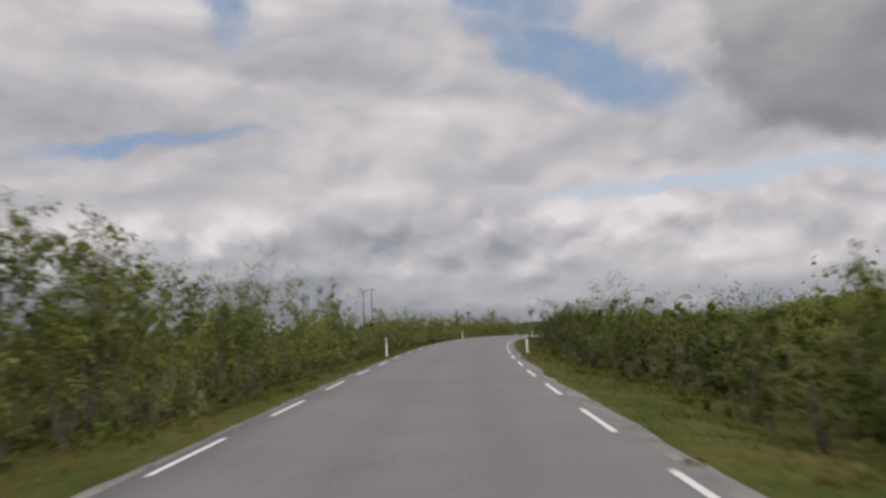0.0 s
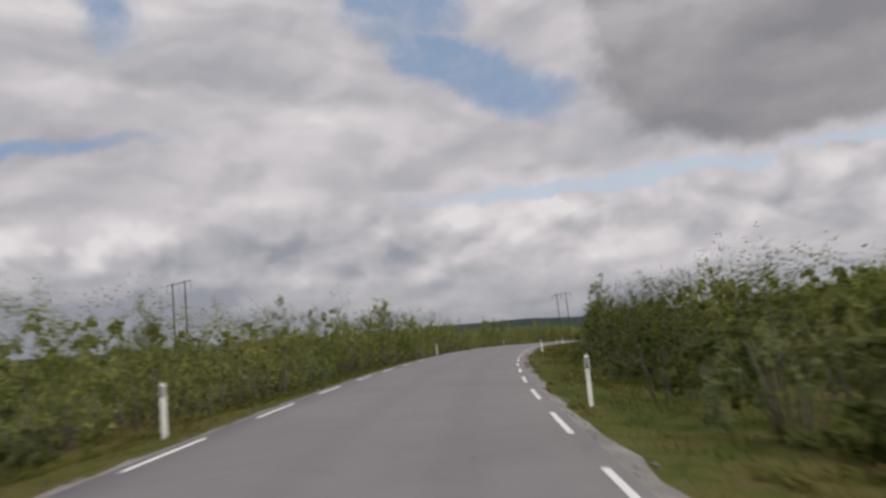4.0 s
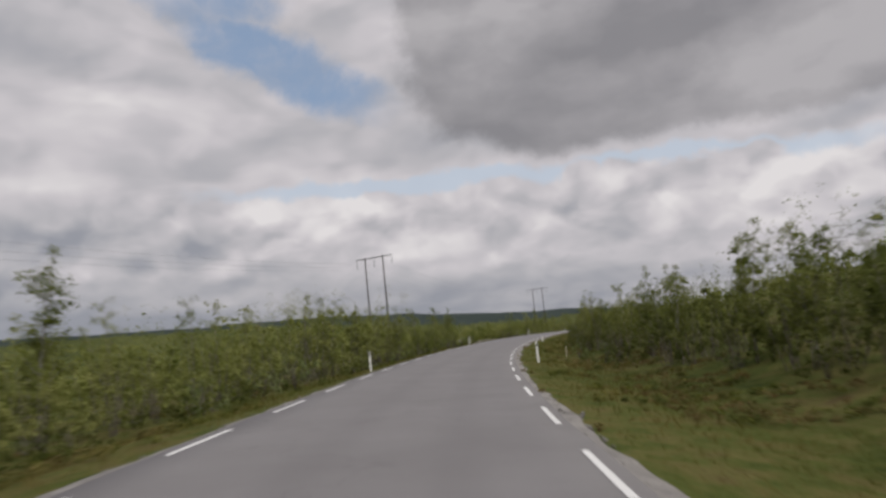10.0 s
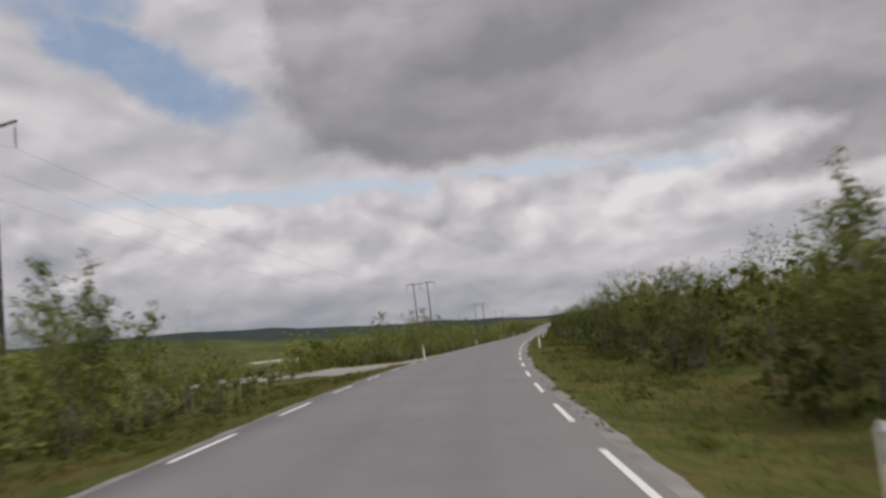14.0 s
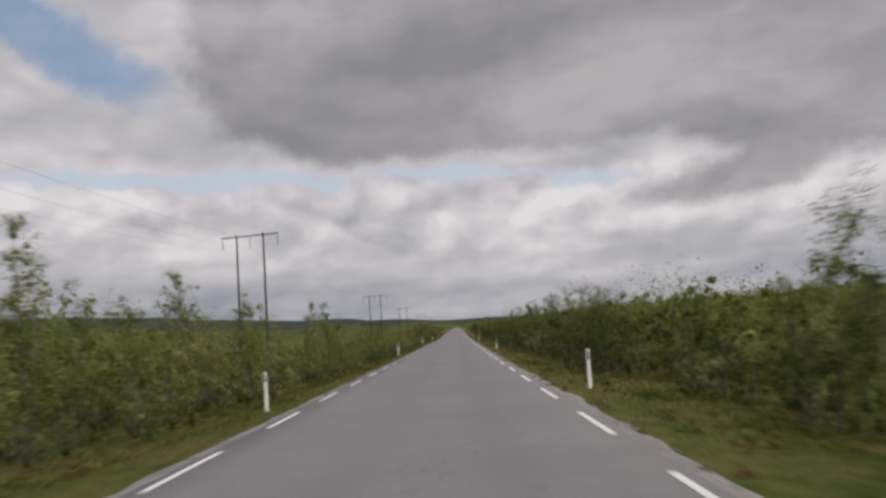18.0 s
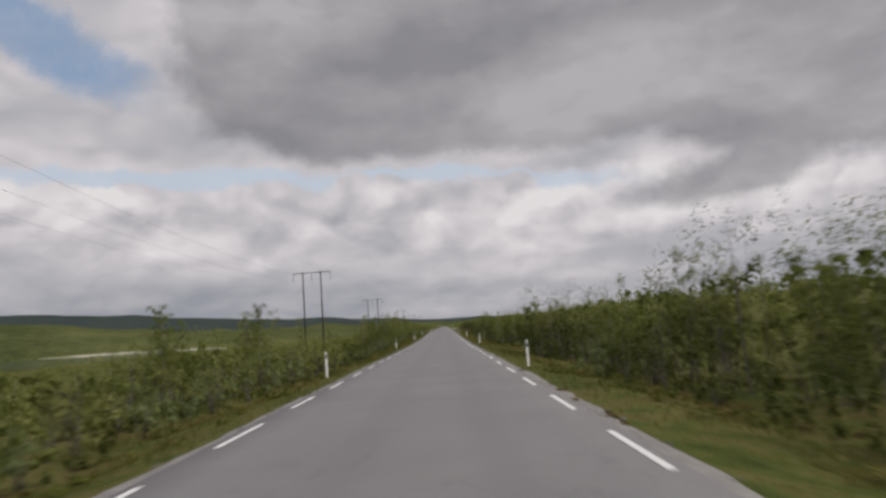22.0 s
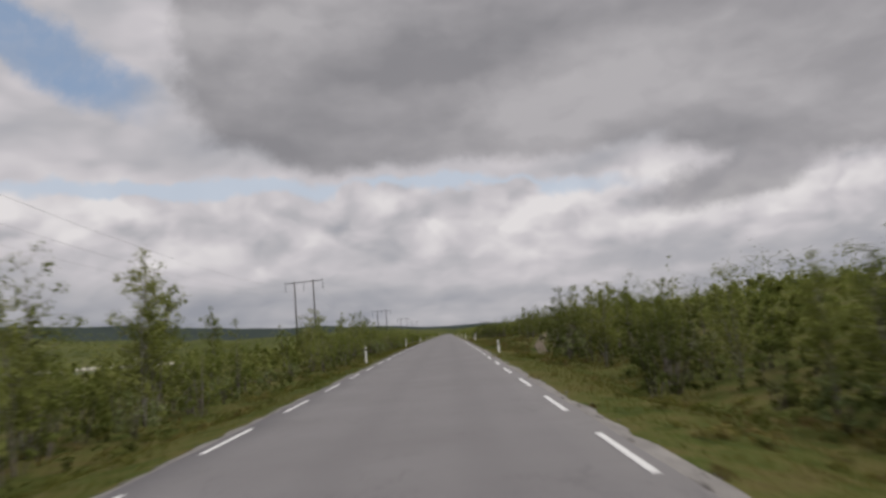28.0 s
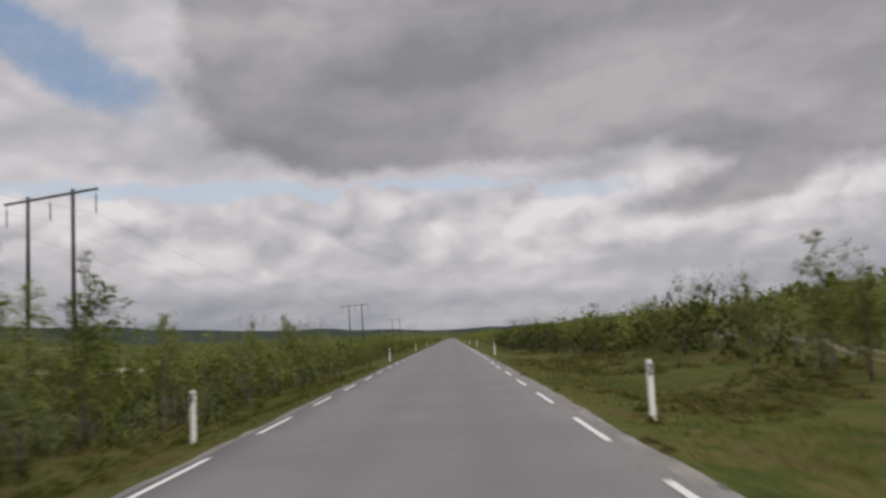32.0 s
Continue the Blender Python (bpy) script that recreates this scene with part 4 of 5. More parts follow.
single_d = [(433, 9.5, 5, 1), (428, 9.5, 4.8, 0), (421, 9.5, 3.7, 0), (419, 9.5, 4, 0), (452, -11.5, 6.8, 1), (446, -11, 5.4, 0), (470, -15, 6.5, 0), (478, -15, 6.1, 0), (451, 9.5, 5.4, 0), (447, 9.5, 4.7, 0), (444, 9.5, 5.3, 0), (442, 9.5, 5.1, 0), (440, 9.5, 5.2, 0), (519, -12, 5.3, 0), (522, -12, 5.2, 0), (504, 9.5, 4.7, 0), (513, 9.5, 3.8, 0), (508, 9.8, 3.2, 0), (533, -12, 4.6, 0), (652, -14, 4.9, 0), (667, -14, 4.5, 0), (677, -14, 5.5, 1), (689, -14, 6.4, 0), (708, -12, 6.4, 1)]
single_e = [(665, 12, 5.5, 0), (657, 12, 4.9, 1), (651, 12, 4.1, 0), (646, 11.5, 4.4, 0), (644, 11.5, 4.2, 0), (641, 11, 3.9, 0)]
single_g = [(474, -14, 5.9, 0), (461, 9.5, 5.5, 1), (463, 9.5, 4.5, 0), (468, 9.5, 4.2, 0), (480, 9.5, 4.7, 1), (501, -12, 4.4, 1), (494, 9.5, 4.8, 0), (492, 9.8, 4.5, 1), (489, 9.8, 4, 0), (486, 10, 3.9, 1), (485, 10, 3.5, 0), (537, -10, 4, 0), (529, 9.5, 4.4, 0), (528, 9.5, 3.9, 0), (527, 9.5, 3.4, 0), (630, -11, 6.3, 1), (621, -11, 5.8, 1), (630, 9.8, 4, 0), (622, 9.5, 3.8, 0), (616, 9.2, 3.7, 0), (614, 9.2, 3.6, 1), (669, 11.5, 5.3, 1), (678, 12, 4.4, 0), (689, 12, 4.3, 0), (692, -12, 4.3, 0), (700, -13, 6.3, 0), (713, -12, 6.5, 1), (704, -12, 5.1, 0), (701, 12.5, 4.3, 1), (693, 12.5, 4, 1), (685, 12.5, 4.2, 0)]
single_h = [(97, -12, 4.8, 1), (92, -12, 3.7, 0), (116, -12, 4.8, 1), (133, -12, 6, 0), (87, 9, 4.2, 1), (84, 9, 3.8, 1), (96, 9, 4.7, 1), (82, 9, 3.1, 0), (79, 9, 3.3, 0), (190, -12, 4.1, 1), (191, 11, 4.8, 0), (190, 11, 3.6, 0), (186, 11, 3.9, 1), (234, -12.5, 6.6, 0), (238, -12, 4.8, 0), (243, -11, 5.2, 0), (246, -11, 5, 0), (268, -12, 6.2, 0), (239, 12, 5.5, 0), (234, 12, 4.7, 1), (249, 12, 4.8, 0), (229, 12, 3.7, 0), (253, -12, 5, 0), (256, -10.5, 4.6, 0), (260, -10.5, 5.3, 0), (262, -9.5, 5.6, 0), (254, 11, 4.8, 1), (262, 11, 4.6, 1), (403, -12, 7.2, 1), (406, -12, 5.2, 0), (411, -12, 5.1, 0), (415, -11.5, 6.4, 1), (397, 9.5, 4.5, 1), (408, 9.5, 3.7, 0), (400, 9.5, 3.4, 0), (585, -11, 5.5, 1), (592, -11, 5.5, 0), (618, -11, 5.7, 1), (558, 12, 3.2, 0), (554, 12, 3.3, 1), (569, 10, 4.2, 1), (721, -12, 4.8, 1), (736, -12, 4.7, 0), (746, -12, 5.3, 0), (710, 12.5, 4.7, 1), (708, 12.5, 3.8, 1), (715, 12, 3.8, 0), (727, 12, 3.7, 0), (309, 8.8, 4.2, 1), (312, 9.8, 4.4, 1), (306.5, 9.4, 3.6, 1)]
single_i = [(19, -9.6, 6.2, 1), (23.5, -9.6, 6.4, 1), (27, -10.4, 5.6, 1), (31, -10.5, 5.4, 1), (35, -10, 5.0, 1), (40, -10.5, 5.0, 1)]
single_j = [(284, -8.8, 3.6, 1), (287.5, -9.2, 3.8, 1), (291, -8.8, 3.4, 1), (295, -9.4, 3.7, 1), (299, -9.0, 3.4, 1), (303, -9.6, 3.6, 1)]
SINGLE = single_j + single_i + single_h + single_g + single_a + single_b + single_c + single_d + single_e
STANDS = [r for r in STANDS if not (272 < r[0] < 304 and r[1] > 0) and not any(abs(r[0] - q[0]) < 4.0 and r[1] * q[1] > 0 for q in SINGLE)]
# ---- scrub: birch and willow thickets, too many plants to count ----
FRONT_RIGHT = ([-60, 0, 60, 100, 130, 150, 190, 215, 240, 262, 300, 350, 400, 526, 534, 548, 565, 620, 650, 668, 700, 730, 760, 900], [7.6, 7.4, 6.6, 7.0, 7.6, 9.0, 10.5, 11.8, 11.0, 8.0, 8.5, 8.1, 7.4, 7.0, 12.5, 12.0, 8.6, 7.8, 8.4, 10.4, 14.0, 14.0, 9.0, 8.5])
TALL_RIGHT = ([-60, 0, 45, 60, 95, 140, 170, 205, 235, 250, 265, 285, 310, 350, 425, 450, 490, 508, 520, 527, 536, 560, 640, 680, 720, 760, 900], [2.82, 2.9, 3.1, 3.7, 3.95, 4.05, 3.6, 4.2, 4.2, 3.87, 3.0, 2.2, 3.1, 3.6, 3.8, 4.1, 3.9, 3.0, 3.6, 4.0, 2.3, 2.5, 3.43, 3.9, 3.6, 3.17, 2.99])
FRONT_LEFT = ([-60, 0, 45, 90, 150, 190, 205, 250, 275, 300, 328, 333, 352, 358, 430, 480, 560, 600, 640, 700, 760, 900], [7.6, 7.8, 8.4, 8.6, 8.6, 9.0, 9.0, 8.6, 7.4, 8.4, 9.0, 16.0, 12.0, 9.5, 8.8, 8.6, 8.4, 9.2, 9.5, 8.8, 9.0, 9.0])
TALL_LEFT = ([-60, 0, 30, 50, 62, 75, 90, 110, 160, 190, 205, 230, 258, 275, 310, 329, 332, 356, 361, 400, 428, 442, 465, 485, 500, 515, 530, 540, 548, 574, 582, 600, 640, 665, 690, 720, 760, 900],
             [5.2, 5.3, 5.4, 5.0, 4.8, 4.5, 4.5, 4.5, 5.1, 4.8, 3.1, 3.7, 4.6, 4.8, 4.3, 3.2, 0.55, 0.55, 3.4, 4.2, 4.2, 2.3, 2.4, 3.0, 3.2, 3.1, 3.0, 1.6, 0.8, 0.8, 1.9, 2.6, 2.8, 3.2, 4.0, 4.0, 3.6, 3.2])
rng = np.random.RandomState(9)
used = set()
for s, o, h, *broad in STANDS + SINGLE:
    k = rng.choice([0, 2, 5, 4] if broad[0] else [1, 3, 7, 1, 7, 5]) if broad else rng.choice([0, 1, 2, 4, 5, 7])
    if h > 5.0 and not broad:
        k = rng.choice([0, 1, 3, 5, 5, 7])
    behind = float(np.interp(s, *(FRONT_LEFT if o < 0 else FRONT_RIGHT))) + 0.4
    if abs(o) < behind and not broad:
        h *= (behind / abs(o)) ** 0.4
        o = math.copysign(behind, o)
    g = on_ground(s, o)
    scale = h / KINDS[k][1] * (0.98 if broad else (0.93 if o > 0 else 1.0) * rng.uniform(0.97, 1.05))
    m = pose(g[0], g[1], g[2] - 0.05, rng.uniform(-3, 3), rng.uniform(-3, 3), rng.uniform(0, 360))
    ob = models[k] if k not in used else copy_thing(models[k], m)
    used.add(k)
    ob.matrix_world = m @ Matrix.Diagonal((scale, scale, scale, 1))
for k, ob in enumerate(models):
    if k not in used:
        g = on_ground(30.0 * k, 16.0)
        ob.matrix_world = pose(g[0], g[1], g[2], 0, 0, 40.0 * k)

TRACKS = [SIDE_ROAD, SIDE_BRANCH, SAND_TRACK]


def clear_of_tracks(s, o, gap=5.0):
    ok = np.ones(len(s), bool)
    for tr in TRACKS:
        p = np.asarray(tr, float)
        for (s0, o0), (s1, o1) in zip(p, p[1:]):
            d = np.array([s1 - s0, o1 - o0])
            u = np.clip(((s - s0) * d[0] + (o - o0) * d[1]) / (d @ d), 0, 1)
            ok &= np.hypot(s - s0 - u * d[0], o - o0 - u * d[1]) > gap * (0.24 if s0 > 600 else 1.0)
    return ok


def scrub(name, rng, s0, s1, side, near, far, per_m2, leaves, leaf, mat, label, stems=False, tall=1.0):
    """A stretch of thicket between two stations, from near to far metres behind its front."""
    n = int((s1 - s0) * (far - near) * per_m2)
    s = rng.uniform(s0, s1, n)
    front, height = (FRONT_LEFT, TALL_LEFT) if side < 0 else (FRONT_RIGHT, TALL_RIGHT)
    a = np.interp(s, *front) + near + (far - near) * rng.rand(n) ** 1.15
    o = side * (a + 1.2 * noise2(s, 0 * s, 6.0, 51 + side) + 0.6 * noise2(s, 0 * s, 2.7, 55 + side))
    h = np.interp(s, *height) * tall * np.clip(rng.normal(0.82, 0.22, n), 0.35, 1.2) * (0.95 + 0.36 * noise2(s, o, 5.0, 61) + 0.2 * noise2(s, 0 * s, 13.0, 63 + side))
    ok = clear_of_tracks(s, o)
    s, o, h = s[ok], o[ok], h[ok]
    n = len(s)
    if not n:
        return
    foot = on_ground(s, o)
    # each plant is a sheaf of leaning shoots; loose clumps of leaves sit along them, smaller towards the tips
    shoots, clumps = 4, 16
    reach = np.where(np.arange(shoots) == 0, 1.0, rng.uniform(0.55, 0.95, (n, shoots)))
    lean_x, lean_y = rng.normal(0, 0.17, (n, shoots)), rng.normal(0, 0.17, (n, shoots))
    i = np.repeat(np.arange(n), clumps)
    j = np.tile(np.arange(clumps), n)
    k = j % shoots
    u = 0.09 + 0.87 * ((j // shoots + rng.rand(n * clumps)) * shoots / clumps) ** 0.9
    hs = h[i] * reach[i, k]
    wide = (0.13 * (1.02 - u) ** 0.7 + 0.012) * h[i]
    c = foot[i] + np.stack([lean_x[i, k] * hs * u + rng.normal(0, 1, n * clumps) * wide, lean_y[i, k] * hs * u + rng.normal(0, 1, n * clumps) * wide, hs * u], -1)
    size = np.clip(h[i] * rng.uniform(0.085, 0.17, n * clumps) * (1.15 - 0.78 * u), 0.05, 0.6)
    weight = (size ** 1.6).reshape(n, clumps)
    full = leaves * np.clip(h / 3.2, 0.4, 1.35) if tall > 0.5 else np.full(n, float(leaves))
    v, f = foliage(rng, c, size, (weight / weight.sum(1)[:, None] * full[:, None]).ravel(), leaf * 1.05, 1.75)
    ob = tagged(new(name, quads(name, v, f, mat, corners=3)), label, "bushes", kind="stuff")
    if stems:
        i = np.repeat(np.arange(n), 3)
        k = np.tile(np.arange(3), n)
        hs = h[i] * reach[i, k] * 0.9
        top = foot[i] + np.stack([lean_x[i, k] * hs, lean_y[i, k] * hs, hs], -1)
        low = foot[i] - (0, 0, 0.1)
        w = np.stack([np.cos(i * 1.7 + k), np.sin(i * 1.7 + k), 0 * hs], -1) * 0.016
        w2 = np.stack([-w[:, 1], w[:, 0], w[:, 2]], -1)
        sv = np.stack([low - w, low + w, low + w2 * 1.6, top - w * 0.25, top + w * 0.25, top + w2 * 0.4], 1).reshape(-1, 3)
        b = 6 * np.arange(len(i))[:, None]
        sf = np.concatenate([b + np.array([[0, 1, 4, 3]]), b + np.array([[1, 2, 5, 4]]), b + np.array([[2, 0, 3, 5]])])
        tagged(part("stems", quads("stems", sv, sf, M_STEM), ob), kind="stuff")
    return ob


def crown_leaves(rng, foot, h, wide, leaves, leaf):
    """Leafy round-topped bushes: clumps over a dome, shoots that stand out at the top, a dense inside. Vertices and faces."""
    n, dome, tips = len(h), 17, 6
    i = np.repeat(np.arange(n), dome)
    turn, u = rng.uniform(0, 2 * np.pi, n * dome), 0.1 + 0.87 * rng.rand(n * dome) ** 0.85
    girth = wide[i] * np.sqrt(np.clip(1 - ((u - 0.42) / 0.66) ** 2, 0.05, 1)) * (0.35 + 0.6 * rng.rand(n * dome) ** 0.6)
    c1 = foot[i] + np.stack([np.cos(turn) * girth, np.sin(turn) * girth, h[i] * u], -1)
    r1 = np.clip(h[i] * rng.uniform(0.09, 0.17, n * dome) * (1.12 - 0.5 * u), 0.08, 0.5)
    i2 = np.repeat(np.arange(n), tips)
    j2 = np.tile(np.arange(tips), n)
    turn = rng.uniform(0, 2 * np.pi, (n, 3))[i2, j2 // 2]
    out = (rng.uniform(0.05, 0.6, (n, 3))[i2, j2 // 2]) * wide[i2]
    top = rng.uniform(0.82, 1.05, (n, 3))[i2, j2 // 2]
    c2 = foot[i2] + np.stack([np.cos(turn) * out, np.sin(turn) * out, h[i2] * (top - 0.11 * (j2 % 2))], -1)
    r2 = np.clip(h[i2] * rng.uniform(0.045, 0.075, n * tips) * (1 + 0.7 * (j2 % 2)), 0.05, 0.26)
    c, r, who = np.vstack([c1, c2]), np.r_[r1, r2], np.r_[i, i2]
    weight = r ** 1.7
    full = leaves * np.clip(h / 3.0, 0.45, 1.35)
    count = weight / np.bincount(who, weight, n)[who] * full[who]
    k = len(r1)
    outer = merged(foliage(rng, c1, r1, count[:k], leaf, 1.25), foliage(rng, c2, r2, 2.0 * count[k:], 0.7 * leaf, 1.6))
    deep = u < 0.72
    return merged(outer, sprays(rng, c1[deep], r1[deep], 10, 2.9 * leaf))


def thicket(name, rng, s0, s1, side, depth, step, leaves, leaf, mat, label, tall=1.0, gaps=-0.62, stems=True):
    """A row of bushes along the road, some metres behind the front of the scrub."""
    s = np.arange(s0, s1, step) + rng.uniform(-0.45, 0.45, len(np.arange(s0, s1, step))) * step
    n = len(s)
    front, height = (FRONT_LEFT, TALL_LEFT) if side < 0 else (FRONT_RIGHT, TALL_RIGHT)
    o = side * (np.interp(s, *front) + depth + rng.normal(0, 0.3, n) * step + 1.1 * noise2(s, 0 * s, 7.0, 51 + side))
    h = np.interp(s, *height) * tall * np.clip(rng.normal(0.88, 0.17, n), 0.5, 1.25) * (0.95 + 0.34 * noise2(s, o, 5.5, 61) + 0.2 * noise2(s, 0 * s, 13.0, 63 + side))
    ok = clear_of_tracks(s, o) & (noise2(s, 0 * s + 40 * depth, 5.0, 65 + side) > gaps)
    s, o, h = s[ok], o[ok], h[ok]
    if not len(s):
        return
    foot = on_ground(s, o)
    v, f = crown_leaves(rng, foot, h, h * rng.uniform(0.34, 0.5, len(h)), leaves, leaf)
    ob = tagged(new(name, quads(name, v, f, mat, corners=3)), label, "bushes", kind="stuff")
    if stems:
        i = np.repeat(np.arange(len(h)), 5)
        lean2 = rng.normal(0, 0.16, (len(i), 2)) * h[i, None]
        hs = h[i] * rng.uniform(0.6, 0.95, len(i))
        low = foot[i] + np.column_stack([lean2 * 0.25, np.full(len(i), -0.1)])
        top = foot[i] + np.column_stack([lean2, hs])
        w = np.stack([np.cos(i * 1.7), np.sin(i * 1.7), 0 * hs], -1) * 0.02
        w2 = np.stack([-w[:, 1], w[:, 0], w[:, 2]], -1)
        sv = np.stack([low - w, low + w, low + w2 * 1.6, top - w * 0.25, top + w * 0.25, top + w2 * 0.4], 1).reshape(-1, 3)
        b = 6 * np.arange(len(i))[:, None]
        sf = np.concatenate([b + np.array([[0, 1, 4, 3]]), b + np.array([[1, 2, 5, 4]]), b + np.array([[2, 0, 3, 5]])])
        tagged(part("stems", quads("stems", sv, sf, M_STEM), ob), kind="stuff")
    return ob


rng = np.random.RandomState(21)
for side in (-1, 1):
    for s0 in range(0, 740, 92):
        s1 = s0 + 92
        # right-hand birch rows take the leaf colour with shade painted in
        thicket("birch_scrub", rng, s0, s1, side, 0.5, 1.7, 640, 0.060, M_BIRCH if side < 0 else M_WILLOW_SHADED, "dense green birch and willow scrub lining the road", 0.86)
        thicket("birch_scrub", rng, s0, s1, side, 2.3, 1.9, 540, 0.066, M_BIRCH if side < 0 else M_WILLOW_SHADED, "dense birch scrub behind the roadside bushes", 1.0)
        thicket("birch_scrub", rng, s0, s1, side, 5.0, 2.4, 150, 0.10, M_BIRCH, "dense birch scrub behind the roadside bushes", 1.05, -0.8, False)
        thicket("birch_scrub", rng, s0, s1, side, 8.0, 2.9, 90, 0.125, M_BIRCH, "birch scrub behind the roadside bushes", 1.08, -0.8, False)
    for s0 in range(0, 740, 185):
        scrub("undergrowth", rng, s0, s0 + 185, side, -0.9 if side < 0 else -0.2, 5.0, 0.36, 40, 0.12, M_WILLOW_SHADED, "low green undergrowth beneath the scrub", False, 0.2)
    for s0, s1 in ((-20, 220), (220, 440), (440, 660), (660, 900)):
        scrub("birch_wood", rng, s0, s1, side, 10.0, 36.0, 0.045, 40 if side < 0 else 70, 0.38 if side < 0 else 0.22, M_BIRCH, "open birch wood on the heath", False, 0.65 if side < 0 and s0 > 400 else 1.1)
    scrub("birch_wood", rng, 736, 1390, side, 0.0, 25.0, 0.085, 48, 0.38, M_BIRCH, "birch scrub far along the road")
scrub("birch_wood", rng, 0, 430, -1, 36.0, 110.0, 0.02, 50, 0.5, M_BIRCH, "scattered birch scrub on the wide heath")
scrub("birch_wood", rng, 430, 900, -1, 36.0, 130.0, 0.02, 40, 0.4, M_BIRCH, "low birch scrub on the marsh towards the lake", False, 0.55)
scrub("birch_scrub", rng, 362, 450, -1, 5.0, 42.0, 0.11, 130, 0.26, M_BIRCH, "birch thicket behind the gravel side road", False, 1.15)
scrub("dwarf_scrub", rng, 430, 720, -1, 8.0, 70.0, 0.13, 26, 0.24, M_WILLOW_SHADED, "knee-high scrub on the open marsh", False, 0.42)
scrub("dwarf_scrub", rng, 536, 592, -1, -1.0, 22.0, 0.5, 40, 0.13, M_WILLOW_SHADED, "knee-high green scrub on the open marsh", False, 0.5)
scrub("birch_wood", rng, 0, 900, 1, 36.0, 110.0, 0.03, 36, 0.55, M_BIRCH, "scattered birch scrub on the rising heath")


# ---- single willow bushes in front of the birches ----
def willow_bush(seed, height, leaves, mat, label):
    """A low round willow: many stems from one root under a dense dome of small leaves."""
    rng = np.random.RandomState(seed)
    thing = new("willow_bush")
    v, f = crown_leaves(rng, np.zeros((1, 3)), np.array([height]), np.array([height * rng.uniform(0.5, 0.75)]), leaves, 0.058)
    for k in range(5):
        a, out = rng.uniform(0, 2 * np.pi), rng.uniform(0.15, 0.45) * height
        top = np.array([math.cos(a) * out, math.sin(a) * out, height * rng.uniform(0.6, 0.9)])
        part("stem", Shape().tube([top * (0.06, 0.06, 0) - (0, 0, 0.1), top * (0.45, 0.45, 0.55), top], [0.022, 0.015, 0.006], 4).mesh("stem", M_STEM), thing)
    part("crown", quads("crown", v, f, mat, corners=3), thing)
    return tagged(thing, label, "willow bush", "willow bushes along the verge")


WILLOWS = [(11, 1.5, 1000, M_GREYWILLOW, "low grey-green willow bush in front of the birches"), (12, 1.2, 850, M_GREYWILLOW, "small pale willow bush at the edge of the verge"),
           (13, 1.8, 1100, M_WILLOW_SHADED, "rounded dark green willow bush beside the road"), (14, 1.0, 750, M_WILLOW_SHADED, "knee-high leafy willow bush in the verge"), (15, 2.0, 1200, M_GREYWILLOW, "broad grey-green willow bush with upright shoots")]
bushes = [willow_bush(*w) for w in WILLOWS]
rng = np.random.RandomState(77)
fresh = set(range(len(bushes)))
for side, step in ((-1, 6.6), (1, 10.5)):
    front = FRONT_LEFT if side < 0 else FRONT_RIGHT
    for s in np.arange(8, 735, step):
        s = s + rng.uniform(-0.45, 0.45) * step
        o = side * (float(np.interp(s, *front)) + rng.uniform(-0.7, 0.3))
        if not clear_of_tracks(np.array([s]), np.array([o]))[0]:
            continue
        k = rng.randint(len(bushes))
        g = on_ground(s, o)
        m = pose(g[0], g[1], g[2] - 0.04, 0, 0, rng.uniform(0, 360))
        ob = bushes[k] if k in fresh else copy_thing(bushes[k], m)
        fresh.discard(k)
        size = rng.uniform(0.75, 1.15)
        ob.matrix_world = m @ Matrix.Diagonal((size, size, size * rng.uniform(0.85, 1.1), 1))


# ---- grass and heather of the verges ----
def blades(name, rng, s0, s1, side, o0, o1, n, tall, wide, mat, label, sparse=0.0):
    s = rng.uniform(s0, s1, n)
    o = o0 + (o1 - o0) * rng.rand(n) ** 0.9
    keep = clear_of_tracks(s, side * o, 4.2) & (noise2(s * 1.0, side * o * 1.0, 1.3, 71) > sparse - 0.75)
    s, o = s[keep], side * o[keep]
    n = len(s)
    foot = on_ground(s, o)
    h = tall * rng.uniform(0.45, 1.25, n) * np.clip(0.55 + 0.22 * (np.abs(o) - o0), 0.5, 1.0)
    ang = rng.uniform(0, 2 * np.pi, n)
    d = np.stack([np.cos(ang), np.sin(ang), 0 * ang], -1) * wide * rng.uniform(0.6, 1.4, n)[:, None]
    bow = np.stack([rng.normal(0, 0.35, n), rng.normal(0, 0.35, n), np.ones(n)], -1) * h[:, None]
    v = np.stack([foot - d, foot + d, foot + bow], 1)
    v[:, :2, 2] -= 0.03
    return tagged(new(name, quads(name, v.reshape(-1, 3), np.arange(3 * n).reshape(n, 3), mat, corners=3)), label, "grass", kind="stuff")


def mounds(name, rng, s0, s1, side, o0, o1, n, size, leaves, leaf, mat, label):
    """Low cushions of small leaves, in drifts."""
    s = rng.uniform(s0, s1, n)
    o = o0 + (o1 - o0) * rng.rand(n)
    keep = clear_of_tracks(s, side * o, 4.2) & (noise2(s, side * o, 3.2, 73) > -0.1)
    s, o = s[keep], side * o[keep]
    n = len(s)
    r = size * rng.uniform(0.5, 1.3, n)
    c = on_ground(s, o) + np.stack([0 * r, 0 * r, 0.25 * r], -1)
    v, f = foliage(rng, c, r, np.full(n, leaves), leaf, 0.55)
    return tagged(new(name, quads(name, v, f, mat, corners=3)), label, "undergrowth", kind="stuff")


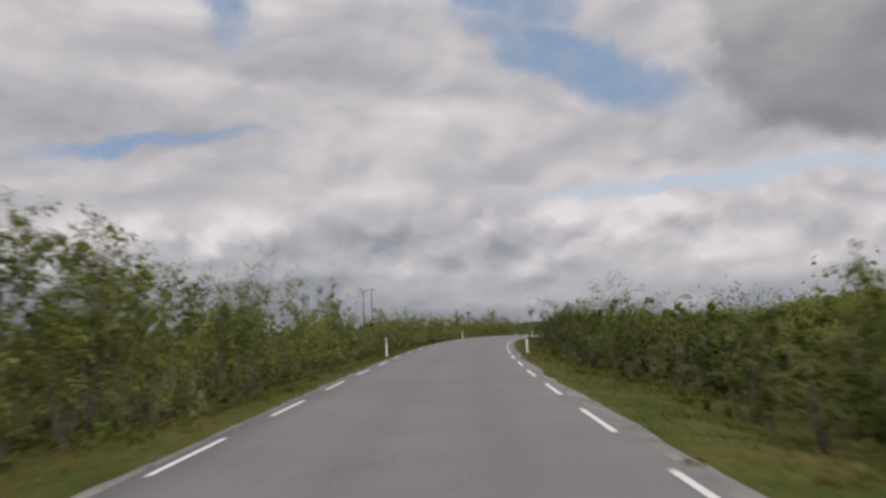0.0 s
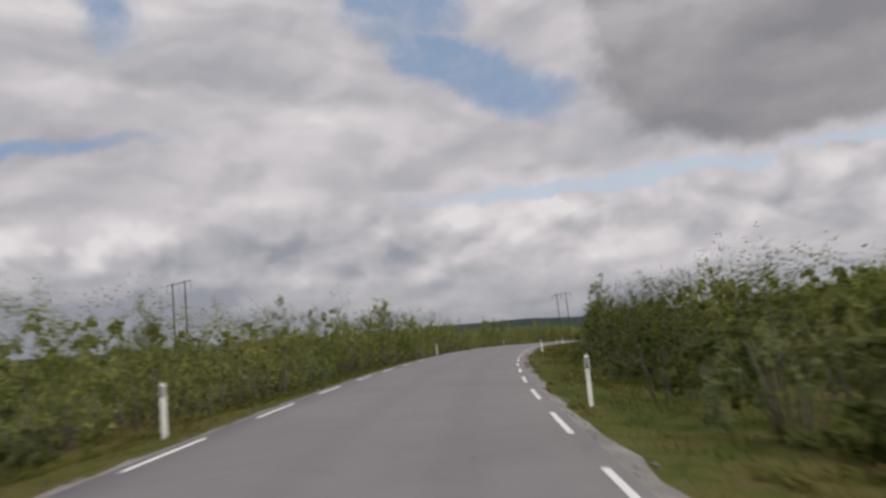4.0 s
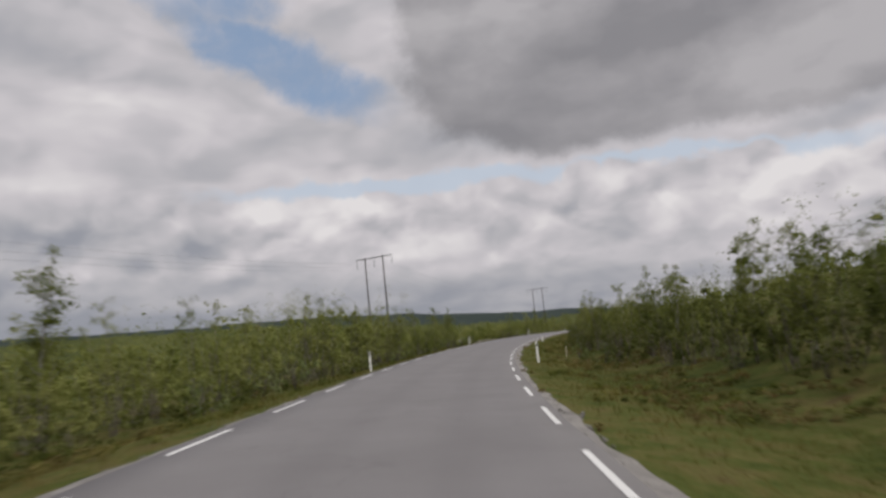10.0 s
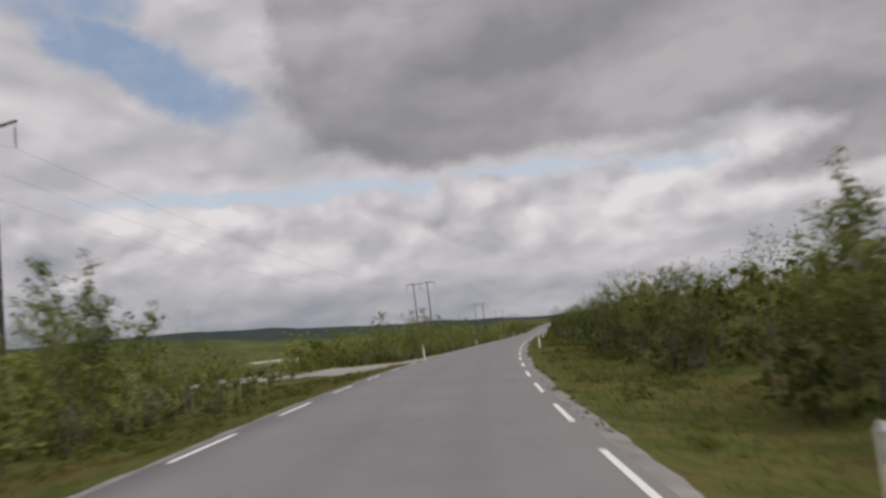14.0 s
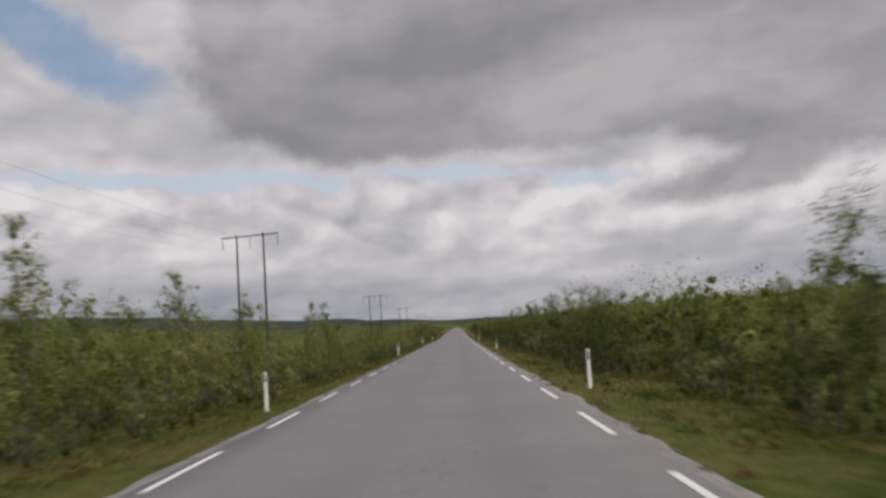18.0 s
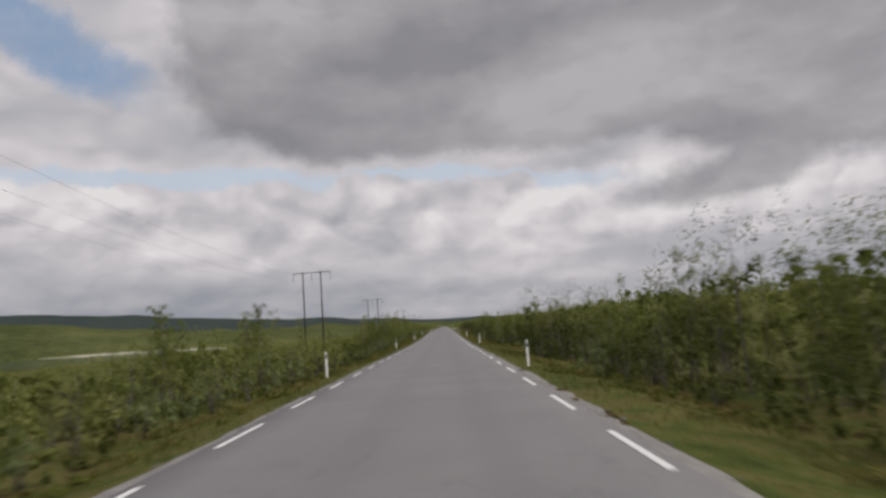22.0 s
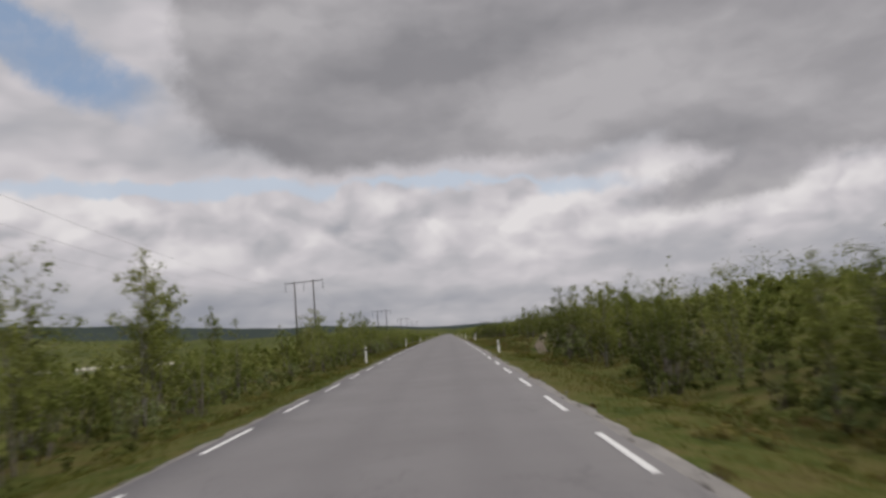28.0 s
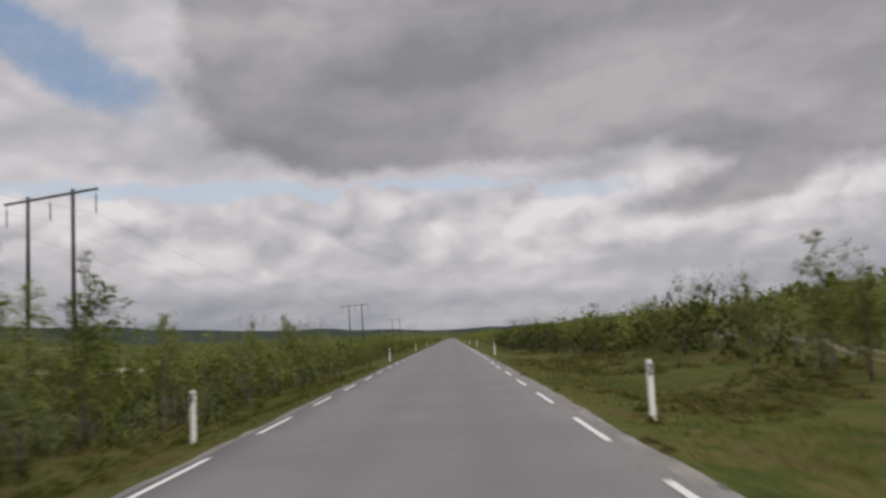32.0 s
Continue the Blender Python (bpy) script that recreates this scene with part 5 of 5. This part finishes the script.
rng = np.random.RandomState(33)
for side in (-1, 1):
    for s0 in range(0, 740, 185):
        blades("verge_grass", rng, s0, s0 + 185, side, 3.85, 8.6, 30000, 0.15, 0.014, M_GRASS, "yellow-green grass of the road verge")
        mounds("heather", rng, s0, s0 + 185, side, 5.4, 13.0, 700, 0.26, 24, 0.08, M_HEATHER, "brown heather and moss on the verge")
        mounds("grass_tussocks", rng, s0, s0 + 185, side, 4.5, 11.0, 800, 0.24, 30, 0.09, M_GRASS, "yellow-green grass tussocks on the verge")
        mounds("low_herbs", rng, s0, s0 + 185, side, 4.9, 12.0, 560, 0.26, 36, 0.088, M_WILLOW_SHADED, "low leafy herbs in the verge grass")
mounds("edge_tufts", rng, 0, 740, 1, 3.42, 3.9, 420, 0.13, 24, 0.06, M_HEATHER, "dark tufts of dry grass creeping over the asphalt edge")
mounds("heather", rng, 150, 262, 1, 6.0, 12.5, 900, 0.24, 30, 0.07, M_HEATHER, "dark brown heather below the birches")
mounds("heather", rng, 640, 760, 1, 5.6, 14.5, 1500, 0.26, 30, 0.075, M_HEATHER, "brown heather on the bank below the track")
mounds("low_herbs", rng, 640, 760, 1, 6.5, 15.0, 700, 0.34, 46, 0.09, M_WILLOW_SHADED, "low leafy bushes on the bank below the track")


def stones(name, rng, side, n, label):
    """Loose stones and crumbs of asphalt along the edge of the road."""
    s = rng.uniform(0, 760, n)
    o = side * (EDGE + 0.02 + np.abs(rng.normal(0, 0.22, n)))
    keep = noise2(s, 0 * s, 5.0, 91 + side) > -0.35
    s, o = s[keep], o[keep]
    n = len(s)
    r = rng.uniform(0.012, 0.04, n) * rng.choice([1.0, 1.0, 1.0, 2.0], n)
    c = on_ground(s, o, 0.02)
    corner = np.array([(1, 0, 0), (0, 1, 0), (-1, 0, 0), (0, -1, 0), (0, 0, 0.8), (0, 0, -0.8)], float)
    v = c[:, None] + corner[None] * r[:, None, None] * rng.uniform(0.6, 1.3, (n, 6, 1))
    tri = np.array([(0, 1, 4), (1, 2, 4), (2, 3, 4), (3, 0, 4), (1, 0, 5), (2, 1, 5), (3, 2, 5), (0, 3, 5)])
    f = (np.arange(n) * 6)[:, None, None] + tri[None]
    return tagged(new(name, quads(name, v.reshape(-1, 3), f.reshape(-1, 3), M_GRAVEL, corners=3)), label, "stones", kind="stuff")


for side in (-1, 1):
    stones("roadside_stones", rng, side, 2500, "loose grey stones and asphalt crumbs along the road edge")

for s, o, size in ((502.1, 5.9, 0.03), (544.4, 4.9, 0.035)):
    k = Shape().tube([(-1.2, 0, -0.2), (-0.8, 0.1, 0.1), (0, 0, 0.35), (0.8, 0.1, 0.1), (1.2, 0, -0.2)], [0.15, 0.6, 0.8, 0.55, 0.1], 7).mesh("pale_stone", M_POST, True)
    st = tagged(new("pale_stone", k), "small white stone lying in the verge grass", "stone", "white stones in the verge")
    g = on_ground(s, o, 0.05)
    st.matrix_world = pose(*g, 0, 0, 40 * s) @ Matrix.Diagonal((size, size, size, 1))

rng = np.random.RandomState(57)
thicket("birch_scrub", rng, 514, 534, -1, 1.0, 1.4, 320, 0.078, M_BIRCH, "dense dark birch bushes at the edge of the marsh", 1.1)
thicket("willow_scrub", rng, 534, 556, 1, -2.6, 1.5, 300, 0.06, M_WILLOW_SHADED, "low willow bushes in the clearing beside the road", 0.4)
# birch again in the leaf colour darkened for shade
thicket("birch_scrub", rng, 517, 529, 1, 1.0, 1.4, 320, 0.078, M_WILLOW_SHADED, "dark dense birch bushes closing the clearing, shade in the leaf colour", 1.1)
